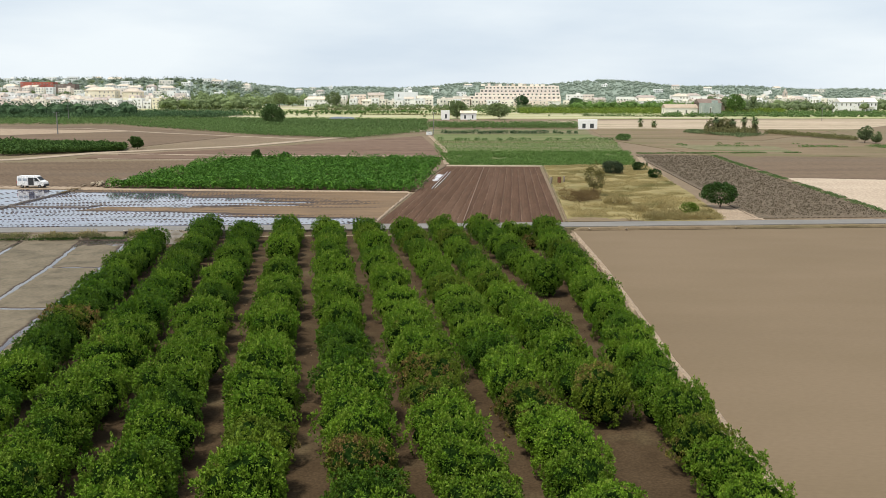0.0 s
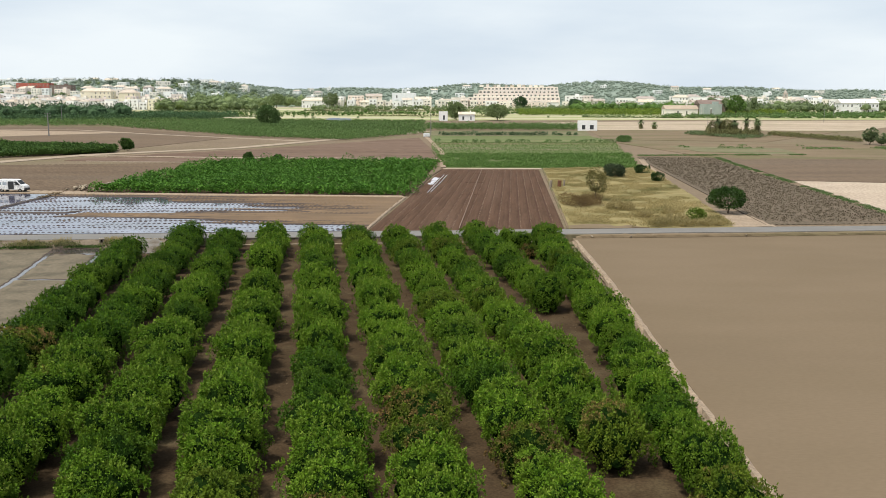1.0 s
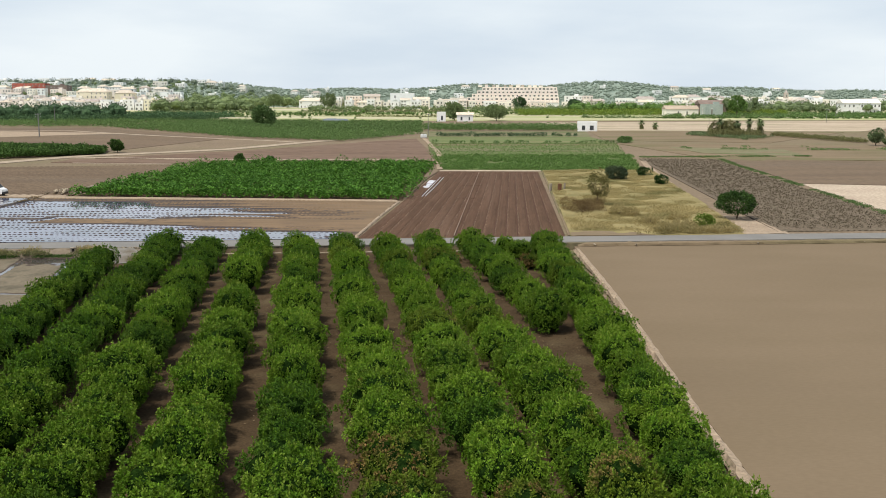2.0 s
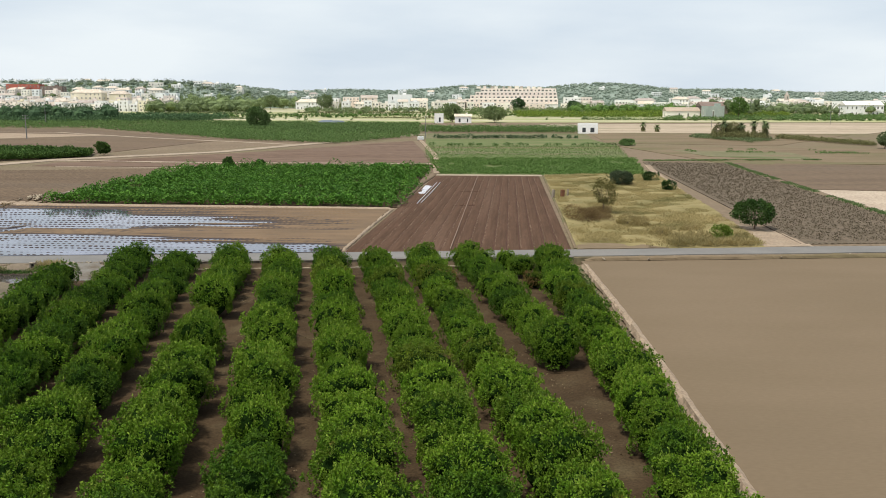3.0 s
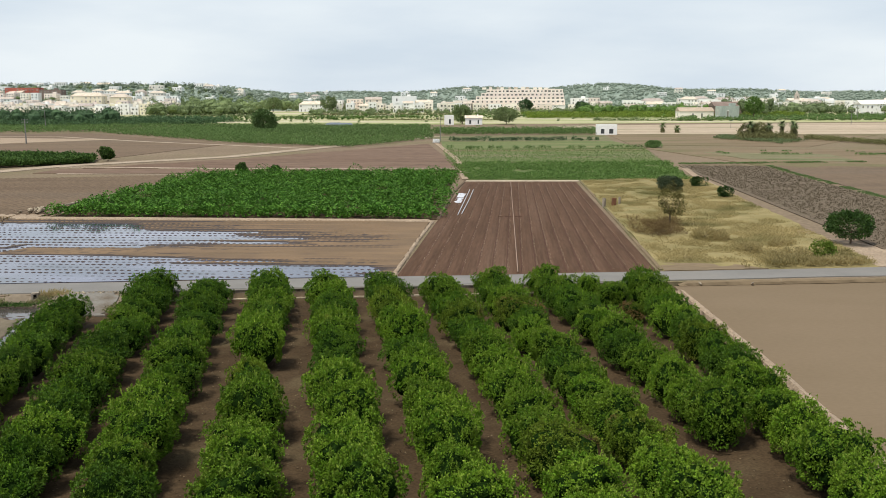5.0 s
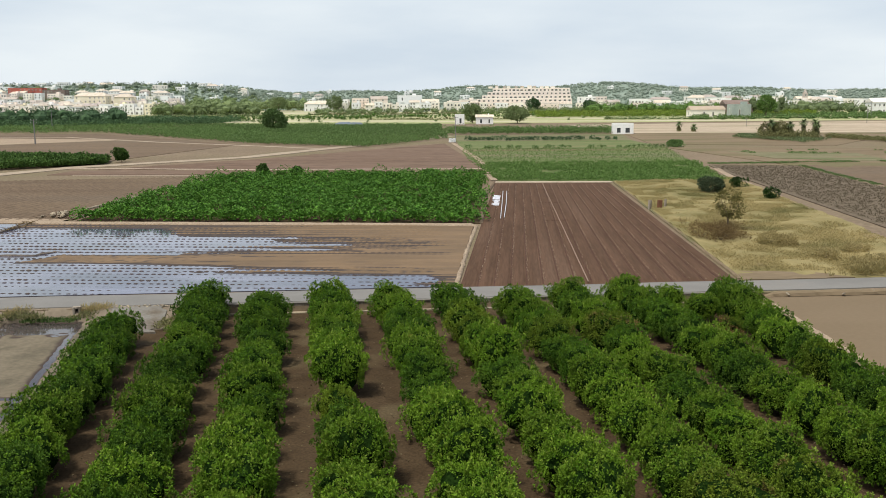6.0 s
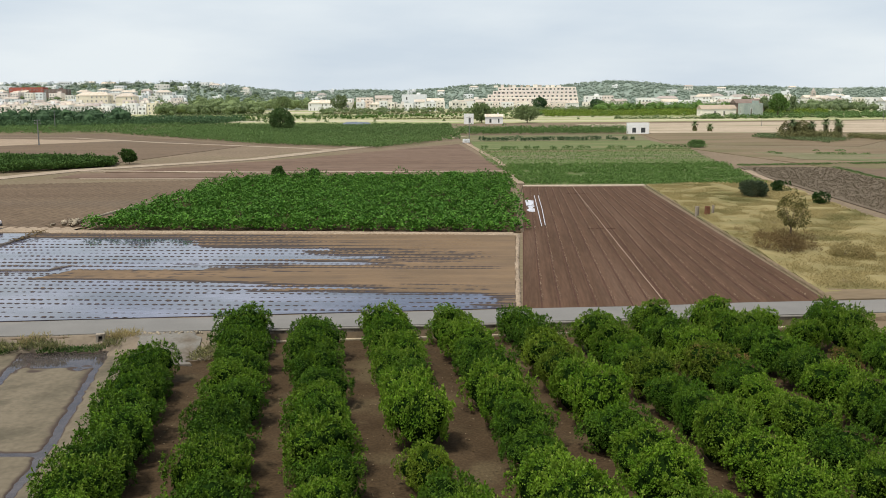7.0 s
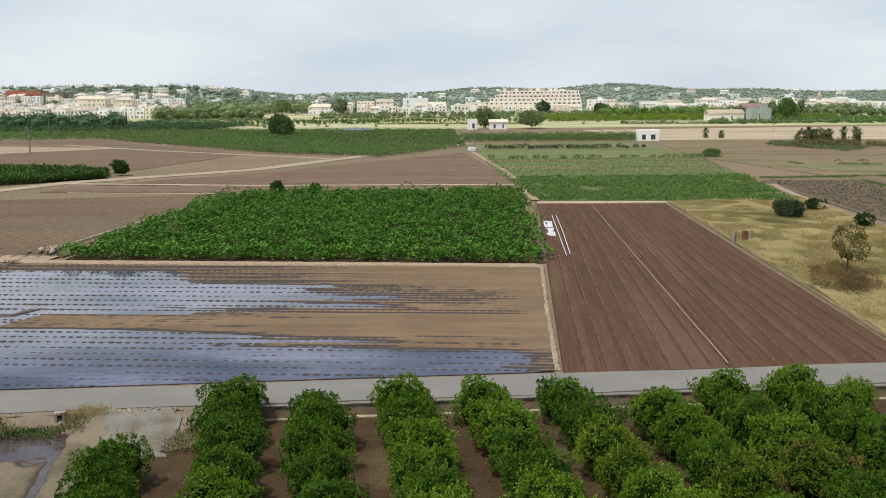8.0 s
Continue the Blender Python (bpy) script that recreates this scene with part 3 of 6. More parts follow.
def wet_relief(x, y, u, v):
    """Flooded furrows: low dashed ridges stand out of the water; a dry bar and the higher right end stay above it,
    with broken streaks of water in the furrows at the shore."""
    q = y + RIDGE_SLOPE * x
    streak = value_noise(x * 0.075, q * 1.15, 1.0, 22) - 0.5
    fine = value_noise(x * 0.3, q * 2.4, 1.0, 28) - 0.5
    clods = value_noise(x * 1.5, q * 1.5, 1.0, 33) - 0.5
    wob = 1.3 * streak + 0.5 * fine
    low_edge = 134.4 - 1.6 * step(x, -44, -30)
    high_edge = 139.4 + 1.6 * step(x, -40.6, -39.6)
    bar = step(q + wob * 0.7, low_edge - 1.1, low_edge + 0.7) * (1 - step(q + wob * 0.7, high_edge - 0.5, high_edge + 1.2)) * step(x - (q - 134) * 0.35 + 1.5 * fine, -56.8, -55.8)
    shore = x + 17 * streak + 7 * fine
    right = step(shore, -38, -20) * step(q + wob, 128.0, 129.6)
    end = step(x + 3.0 * fine + 2.0 * streak, -12.4, -10.8)
    h = -0.055 + 0.145 * bar + 0.14 * right + 0.15 * end + 0.02 * fine + 0.05 * clods + 0.03 * (value_noise(x, q, 6.0, 26) - 0.5)
    shallow = np.exp(-((q - 142.6) / 1.3) ** 2) + 0.8 * np.exp(-((q - 131.5) / 2.2) ** 2) * step(x, -50, -30)
    h = h + 0.085 * shallow * np.clip(streak * 2 + 0.7 * fine + 0.15, 0, 1)
    far_edge = 160.4 - 7.2 * step(x + 2 * fine, -49, -43)
    h = h + 0.115 * step(q + 0.9 * wob, far_edge, far_edge + 1.6)
    h = np.minimum(h, 0.085 + 0.012 * value_noise(x, q, 2.0, 25))
    pitch = np.where(q < 137, 1.6, 2.1)
    k = (q - 126.9) / pitch
    row = np.round(k)
    off = np.abs(k - row) * pitch
    beat = np.sin(x * 8.6 + 15 * value_noise(x * 0.05, row, 1.0, 27) + row * 2.1)
    dash = np.clip(0.85 + 1.0 * beat, 0, 1) * (0.35 + 0.55 * value_noise(x, row * 9, 2.2, 24) + 0.55 * step(value_noise(x * 0.09, row * 0.7, 1.0, 34), 0.3, 0.7))
    ridge = np.exp(-(off / 0.125) ** 2)
    trough = np.exp(-((off - 0.5) / 0.24) ** 2)
    runs = np.maximum(step(value_noise(x * 0.12, row, 1.0, 29), 0.5, 0.7), np.exp(-((q - 141.4) / 0.9) ** 2) + np.exp(-((q - 147.8) / 1.7) ** 2))
    runs = np.minimum(runs, 1) * (1 - step(x + 9 * (value_noise(row, row, 1.0, 30) - 0.5), -17, -11)) * (0.35 + 0.65 * np.clip(0.6 - beat, 0, 1))
    runs = runs * np.maximum(step(q, 140.4, 141.0), 1 - step(q, 131.5, 133.5)) * (1 - step(q, 150.4, 151.4))
    return h + ridge * (0.022 + 0.1 * dash) * (1 - 0.75 * np.maximum(bar, end)) - trough * (0.03 * (1 - 0.8 * np.maximum(bar, right)) + 0.18 * runs * np.maximum(right, bar * step(q, 140, 141)))


WET = [(-69.4, 119.5), (-9.8, 124.3), (-6.4, 164.9), (-69.2, 170.6)]
tagged(field("flooded_field", WET, M_WETSOIL, 0.03, 270, 370, wet_relief), "brown furrowed field half under irrigation water")
tagged(field("field_water", WET, M_WATER, 0.03, 1, 1, None, 0.05), "shallow irrigation water reflecting the sky", "water")


def wet_far_relief(x, y, u, v):
    q = y + RIDGE_SLOPE * x
    k = (q - 126.9) / 2.1
    off = np.abs(k - np.round(k)) * 2.1
    return -0.05 + 0.13 * np.exp(-(off / 0.2) ** 2) * (0.5 + 0.5 * np.sin(x * 6.0)) + 0.02 * (value_noise(x, q, 4.0, 31) - 0.5)


WET_FAR = [(-150, 113.0), (-70.2, 119.4), (-70.0, 170.6), (-150, 176)]
tagged(field("flooded_field_beyond", WET_FAR, M_WETSOIL, 0.03, 130, 130, wet_far_relief), "flooded furrowed plot beyond the mud bund")
tagged(field("field_water_beyond", WET_FAR, M_WATER, 0.03, 1, 1, None, 0.05), "shallow irrigation water beyond the bund", "water")

red_field = field("red_field", [(-9.2, 123.98), (16.9, 126.08), (24.5, 230.4), (0.6, 231.2)], M_RED_SOIL, 0.12, 204, 150, beds(17, 41))
red_field.data.materials.append(M_DARK_SOIL)
# every twelfth strip of faces lies in a groove between two beds and gets the darker soil
groove = np.zeros(len(red_field.data.polygons), np.int32)
groove[: 204 * 150] = np.tile(np.isin(np.arange(204) % 12, (0,)), 150)
red_field.data.polygons.foreach_set("material_index", groove)
tagged(red_field, "reddish brown tilled field in long beds")

tagged(field("dry_grass_field", [(17.6, 126.2), (40.5, 127.9), (54.2, 244), (26, 234)], M_DRYGROUND, 0.02, 60, 160, grass_relief), "straw-coloured rough dry grass")
tagged(field("stubble_field", [(45.2, 130.2), (66.2, 132.2), (80.6, 274), (58.8, 277)], M_STUBBLE, 0.05, 90, 60, furrows(26, 0.06, 43)), "dull brown stubble field in rows")
tagged(field("crop_floor", [(-64.2, 173.4), (-5.4, 168.2), (-0.8, 256), (-62.5, 250)], M_ORCHARD_SOIL, 0.05, 12, 12), "dark soil under the leafy crop")
tagged(field("brown_field", [(-170, 179), (-65.2, 175.2), (-63.8, 254.6), (-158, 237)], M_BROWN, 0.08, 400, 30, furrows(64, 0.09, 44)), "brown field with fine furrows")
tagged(field("brown_strip", [(-106, 262), (0, 257.5), (0.5, 270), (-104, 274)], M_FAR_RED, 0.04, 20, 8), "brown tilled strip")
tagged(field("red_field_beyond", [(-99, 276), (0.3, 272.5), (-9, 384), (-64, 310)], M_FAR_RED, 0.05, 40, 40, bumpy(0.2, 4, 45)), "reddish tilled field between dirt tracks")
tagged(field("far_brown_field", [(-165, 352), (-108, 302), (-86, 386), (-176, 486)], M_BROWN, 0.04, 30, 30), "wide brown bare field")
tagged(field("far_brown_field_beyond", [(-420, 300), (-165, 352), (-176, 486), (-420, 470)], M_BROWN, 0.05, 20, 20), "wide pale brown bare field")
tagged(field("pale_strip_far", [(-260, 372), (-190, 385), (-141, 425), (-230, 452)], M_TRACK, 0.09, 12, 12), "paler dusty bare strip in the brown field")
tagged(field("green_floor", [(1.6, 236.4), (50, 232), (59, 290), (-2, 289)], M_CROPGROUND, 0.04, 12, 12), "green crop ground")
tagged(field("grass_strip", [(-2.2, 291), (58, 292), (66, 349), (-3.5, 349)], M_GRASS, 0.05, 12, 12), "thin green grass in strips")
tagged(field("thin_strip", [(-2.6, 306), (60, 307), (62.6, 324), (-3.0, 322)], M_GRASS2, 0.09, 12, 6), "thin weedy strip between green ones")
tagged(field("thin_strip_beyond", [(-3.4, 338), (64.6, 339), (65.6, 345), (-3.5, 345)], M_DUN, 0.09, 12, 4), "bare strip between green ones")
tagged(field("grass_strip_beyond", [(-3.6, 351), (66, 351), (64, 398), (-4, 398)], M_GRASS, 0.05, 12, 12), "green grass plot between hedges")
tagged(field("hedge_ground", [(-7, 398.5), (64.5, 398.5), (70, 447), (-8, 447)], M_GRASS2, 0.05, 12, 12), "thin weedy ground between the hedges")
tagged(field("pale_field", [(66, 372), (125, 355), (190, 440), (72, 452)], M_DUN, 0.04, 12, 12), "pale brown bare plot")
tagged(field("pale_field_beyond", [(74, 456), (200, 446), (330, 600), (60, 560)], M_PALE_STRIPES, 0.05, 12, 12), "bright pale bare soil")
tagged(field("right_brown_field", [(75.6, 200.6), (150, 181), (160, 262), (83.2, 276)], M_BROWN, 0.05, 12, 12), "smooth brown bare field")
tagged(field("right_pale_field", [(68.6, 138), (150, 144), (150, 180), (75.4, 199.6)], M_LIGHT_SOIL, 0.05, 12, 12), "pale grey-brown dry field")
tagged(field("right_strip", [(81, 270), (200, 272), (210, 330), (66, 352)], M_DUN, 0.05, 12, 12, bumpy(0.2, 6, 46)), "brown plot with green weeds")
tagged(field("weedy_strip", [(84, 300), (112, 285), (116, 318), (80, 330)], M_GRASS2, 0.09, 12, 12), "weedy dark green strip")
tagged(field("meadow", [(-125, 582), (330, 610), (620, 1000), (-520, 1000)], M_MEADOW, 0.05, 16, 16), "pale dry meadow before the town")

# tracks
ribbon("dirt_track", [(-300, 168), (-230, 200), (-160, 238), (-122, 257), (-108, 284), (-70, 317), (-45, 366), (-22, 412), (-6, 440)], 6.0, M_DUSTY, 0.09)
ribbon("dirt_track_branch", [(-110, 281), (-60, 273), (0.5, 271)], 1.4, M_LIGHT_SOIL, 0.13)
ribbon("field_path", [(1.0, 238), (0.6, 256), (0.4, 300), (-4, 360), (-7, 400)], 1.6, M_TRACK, 0.16)
ribbon("grass_path", [(39.6, 131.5), (41.6, 146), (44.4, 168), (48.4, 201), (54.4, 245), (58.0, 268)], 1.7, M_TRACK, 0.08)
ribbon("field_end_path", [(0.4, 233.8), (25.4, 233.0)], 2.6, M_LIGHT_SOIL, 0.16)
field("dirt_yard", [(17.7, 126.15), (28.5, 127.0), (25.5, 129.6), (18.0, 130.6)], M_DUN, 0.1, 50, 30, bumpy(0.12, 1.1, 48), 0.4)
field("bare_corner", [(40.2, 128.0), (46.2, 128.6), (46.4, 142), (42.6, 149)], M_TRACK, 0.06, 40, 60, bumpy(0.12, 1.1, 49), 0.4)
ribbon("field_edge_path", [(-99, 259.8), (-88.8, 258.4), (-64, 255.6)], 1.1, M_DUSTY, 0.16)
ribbon("grove_track", [(-300, 462), (-221, 455.3), (-177, 449.9), (-122, 404.5), (-67, 368), (-49.5, 354)], 2.4, M_DUSTY, 0.12)
ribbon("van_track", [(-150, 180), (-90, 176.2), (-66, 173.2)], 5.0, M_TRACK, 0.12)
ribbon("track_by_trees", [(-37.9, 112.6), (-37.2, 107), (-35.4, 97.5), (-33.9, 87), (-30, 60), (-27, 36)], 1.7, M_PLOT, LOW + 0.15, 0.3)


def bund(name, points, width, height, base, mat, seed, label, rough=1.0):
    """A long low earth ridge with uneven crown and sides."""
    pts = []
    for (xa, ya), (xb, yb) in zip(points, points[1:]):
        n = max(2, int(math.hypot(xb - xa, yb - ya) / 0.3))
        pts += [(xa + (xb - xa) * k / n, ya + (yb - ya) * k / n) for k in range(n)]
    p = np.array(pts + [points[-1]], float)
    t = unit(np.gradient(p, axis=0))
    nrm = np.stack([-t[:, 1], t[:, 0]], 1)
    far = np.concatenate([[0], np.cumsum(np.linalg.norm(np.diff(p, axis=0), axis=1))])
    ends = np.clip(np.minimum(far, far[-1] - far) / 0.9, 0.02, 1)
    rows = []
    for side, up in ((0.5, 0.0), (0.36, 0.6), (0.15, 1.0), (-0.15, 0.97), (-0.36, 0.6), (-0.5, 0.0)):
        j = 0.6 * value_noise(p[:, 0] + side * 50, p[:, 1], 0.9, seed) + 0.4 * value_noise(p[:, 0] + side * 70, p[:, 1], 0.36, seed + 1)
        j = 0.5 + rough * (j - 0.5)
        q = p + nrm * ((side + 0.3 * (j - 0.5)) * width)[:, None]
        rows.append(np.stack([q[:, 0], q[:, 1], base + (up * (0.55 + 0.9 * j) * ends if up else 0 * j - 0.4) * height], 1))
    v = np.stack(rows, 1)
    i = np.arange(v.shape[0] * 6).reshape(-1, 6)
    f = np.concatenate([np.stack([i[:-1, k], i[1:, k], i[1:, k + 1], i[:-1, k + 1]], -1) for k in range(5)])
    return tagged(link_mesh(name, quads_mesh(name, v.reshape(-1, 3), f), mat), label, kind="structure")


bund("bund_orchard", [(14.9, 15), (15.1, 40), (15.5, 60), (16.3, 78), (16.9, 95), (17.3, 119.2)], 0.8, 0.3, -0.55, M_TRACK, 51, "pale earth ridge beside the citrus rows", 1.4)
bund("bund_crop", [(-68.6, 171.6), (-5.8, 166.0)], 1.9, 0.3, 0.0, M_TRACK, 52, "pale earth bund before the leafy crop", 0.2)
bund("bund_plots", [(-69.8, 120.2), (-69.6, 148), (-69.5, 171.5)], 0.75, 0.26, 0.0, M_MUD, 53, "dark wet mud bund between flooded plots")
bund("bund_bar", [(-150, 148.6), (-90, 145.0), (-61, 143.1), (-56.6, 143.0), (-55.0, 146.2)], 0.5, 0.18, 0.0, M_MUD, 54, "thin dark mud bund in the water")
bund("bund_red_field", [(-9.5, 124.6), (-7.9, 145), (-6.0, 166)], 0.5, 0.17, 0.0, M_TRACK, 55, "crumbled pale earth ridge along the red field", 1.9)
bund("bund_crop_side", [(-5.2, 168.6), (-2.2, 210), (1.0, 237)], 0.6, 0.2, 0.03, M_BROWN, 56, "earth ridge between crop and red field")
bund("bund_grass", [(17.5, 127), (20.5, 165), (25.8, 234)], 0.45, 0.15, 0.05, M_DUN, 57, "pale earth ridge along the dry grass")
bund("bund_road", [(17.6, 120.9), (60, 124.2), (150, 131.4)], 0.8, 0.26, -0.28, M_DUN, 58, "rough earth verge along the road")


def bank_relief(x, y, u, v):
    """A rough earth bank from the road's edge down to the plots, with a worn ramp beside the citrus rows."""
    ramp = step(x + 1.5 * (value_noise(x, y, 1.6, 62) - 0.5), -40.6, -39.2)
    rough = 0.22 * (value_noise(x, y, 1.1, 59) - 0.5) + 0.12 * (value_noise(x, y, 0.45, 63) - 0.5)
    steep = (LOW - 0.2) * (1 - step(v, 0.55, 0.95)) + rough * (1 - step(v, 0.9, 1.0))
    slope = (LOW + 0.1) * (1 - step(v, 0.1, 0.95)) + 0.3 * rough * (1 - v)
    return steep * (1 - ramp) + slope * ramp - 0.03 - 0.95 * step(u + 0.012 * value_noise(x, y, 0.9, 64), 0.965, 0.998)


tagged(field("road_bank", [(-120, 105.6), (-29.4, 112.6), (-29.4, 117.85), (-120, 110.6)], M_MUDPLOT, 0.0, 300, 40, bank_relief), "worn earth bank and ramp beside the road")
def ramp_relief(x, y, u, v):
    """Follows the worn slope beside the citrus rows, with ragged rims."""
    fall = (y - (112.1 + ROAD_SLOPE * (x + 36))) / 5.2
    rim = np.minimum(np.minimum(u, 1 - u) * 4, v * 6) + 1.1 * (value_noise(x, y, 0.8, 67) - 0.5)
    return (LOW + 0.1) * (1 - step(fall, 0.1, 0.95)) + 0.05 * (value_noise(x, y, 0.5, 68) - 0.5) - 0.4 * (1 - step(rim, 0.0, 0.25))


tagged(field("concrete_ramp", [(-37.0, 111.2), (-33.2, 111.1), (-33.8, 117.25), (-38.9, 116.95)], M_RAMP, 0.06, 60, 60, ramp_relief), "cracked grey concrete ramp down from the road")
bund("bund_brown_field", [(-68.8, 179), (-66.2, 208.5), (-62.9, 246)], 0.5, 0.3, 0.06, M_STONE, 60, "narrow concrete irrigation ditch edge beside the crop", 0.3)


# ---- plants ----
def citrus_mesh(seed, leaves, young, full=1.0):
    """A low dome of a crown: rosettes of leaves in lobes over an inner mass coloured near-black as shade, with young
    shoots standing out of the top.
    """
    rng = np.random.default_rng(seed)
    lobes = unit(rng.normal(size=(22, 3)) + np.array([0, 0, 0.35]))
    lobe_gain = rng.uniform(0.14, 0.4, 22)
    scale = np.array([1.99, 1.99, 1.43])
    low = 1.2

    def radius(d):
        """Rounder shoulders than a ball, and lobes."""
        dome = 1.0 + 0.1 * (1 - np.abs(d[:, 2] - 0.45)) * (d[:, 2] > -0.2)
        return dome * np.minimum(0.76 + (lobe_gain * np.exp(-((1 - d @ lobes.T) / 0.05))).sum(1), 1.17)

    count = int(300 * full)
    k = np.arange(count) + 0.5
    up = 1 - 1.62 * k / count
    turn = k * 2.39996
    d = np.stack([np.sqrt(1 - up**2) * np.cos(turn), np.sqrt(1 - up**2) * np.sin(turn), up], 1)
    d = unit(d + rng.normal(0, 0.08, d.shape))
    d = d[(d[:, 2] > 0.1) | (rng.random(len(d)) < 0.62)]
    out = unit(d / scale)
    lift = rng.uniform(-0.5, 1.0, (len(d), 1)) * 0.24
    centre = d * radius(d)[:, None] * scale * 0.88 + out * lift
    base, way, face = [], [], []
    for c, o in zip(centre, out):
        n = rng.integers(26, 38)
        r = rng.uniform(0.14, 0.26)
        aim = unit(o + np.array([0, 0, 0.45]))
        s = unit(rng.normal(size=(n, 3)) * 0.75 + aim)
        base.append(c + s * r * rng.uniform(0.65, 1.0, (n, 1)) - 0.06 * aim)
        way.append(0.8 * s + 0.5 * unit(rng.normal(size=(n, 3))))
        face.append(0.85 * s + np.array([0, 0, 0.5]))
    base, way, face = np.concatenate(base), np.concatenate(way), np.concatenate(face)
    base[:, 2] = np.maximum(base[:, 2] + low, 0.1)
    v, f = leaf_quads(rng, base, way, 0.125, 0.068, 0.35, face)
    # young shoots; their brighter colour also paints the light on the crown tops
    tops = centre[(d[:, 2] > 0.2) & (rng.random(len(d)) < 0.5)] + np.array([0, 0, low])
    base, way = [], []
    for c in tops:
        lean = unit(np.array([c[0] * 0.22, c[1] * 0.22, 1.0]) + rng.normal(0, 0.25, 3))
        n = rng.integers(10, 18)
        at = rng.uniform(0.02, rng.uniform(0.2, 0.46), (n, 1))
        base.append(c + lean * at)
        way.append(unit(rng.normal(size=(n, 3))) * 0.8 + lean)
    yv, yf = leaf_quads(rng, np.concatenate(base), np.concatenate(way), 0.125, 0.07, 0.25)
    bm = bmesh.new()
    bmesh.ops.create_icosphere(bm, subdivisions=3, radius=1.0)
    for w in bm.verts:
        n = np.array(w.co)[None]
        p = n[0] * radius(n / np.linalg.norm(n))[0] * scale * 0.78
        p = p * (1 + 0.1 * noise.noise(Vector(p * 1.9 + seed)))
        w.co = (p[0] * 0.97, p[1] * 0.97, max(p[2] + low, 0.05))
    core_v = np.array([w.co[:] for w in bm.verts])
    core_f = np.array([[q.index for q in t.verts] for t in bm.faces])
    bm.free()
    me = bpy.data.meshes.new("crown")
    allv = np.concatenate([v, yv, core_v])
    faces = [tuple(r) for r in f.tolist()] + [tuple(r) for r in (yf + len(v)).tolist()] + [tuple(r) for r in (core_f + len(v) + len(yv)).tolist()]
    me.from_pydata(allv.tolist(), [], faces)
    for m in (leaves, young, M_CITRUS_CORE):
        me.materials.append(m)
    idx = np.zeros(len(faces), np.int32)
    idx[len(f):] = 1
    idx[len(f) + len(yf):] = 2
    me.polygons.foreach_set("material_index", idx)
    return me


def trunk_mesh(seed, height, radius, limbs, reach):
    rng = np.random.default_rng(seed)
    bm = bmesh.new()
    fork = (rng.normal(0, 0.06), rng.normal(0, 0.06), height)
    add_tube(bm, (0, 0, -0.08), (0, 0, 0.12), radius * 1.35, radius * 1.05)
    add_tube(bm, (0, 0, 0.1), fork, radius * 1.05, radius * 0.75)
    for k in range(limbs):
        a = 2 * math.pi * (k + rng.uniform(0, 0.6)) / limbs
        mid = (fork[0] + math.cos(a) * reach * 0.5, fork[1] + math.sin(a) * reach * 0.5, height + reach * rng.uniform(0.35, 0.6))
        tip = (fork[0] + math.cos(a) * reach, fork[1] + math.sin(a) * reach, mid[2] + reach * rng.uniform(0.3, 0.6))
        add_tube(bm, fork, mid, radius * 0.6, radius * 0.38, 6)
        add_tube(bm, mid, tip, radius * 0.38, radius * 0.15, 6)
    me = bpy.data.meshes.new("trunk")
    bm.to_mesh(me)
    bm.free()
    me.materials.append(M_BARK)
    return me


CITRUS_LOOKS = {
    "green": ("leafy green citrus tree with a low rounded crown", lambda: (M_CITRUS, M_CITRUS_YOUNG_LIT), 1.0),
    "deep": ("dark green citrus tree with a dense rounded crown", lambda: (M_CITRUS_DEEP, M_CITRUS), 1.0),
    "yellow": ("citrus tree with yellowing leaves in its crown", lambda: (M_CITRUS_OLD, M_CITRUS_YOUNG_LIT), 0.95),
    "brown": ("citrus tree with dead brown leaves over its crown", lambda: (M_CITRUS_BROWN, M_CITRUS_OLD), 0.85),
}


def citrus_tree(seed, kind):
    words, leaves, full = CITRUS_LOOKS[kind]
    tree = empty("citrus_tree", Matrix(), words, "tree", "citrus rows")
    shared("trunk", trunk_mesh(seed, 0.5, 0.11, 4, 0.9), tree)
    shared("crown", citrus_mesh(seed, *leaves(), full), tree)
    return tree


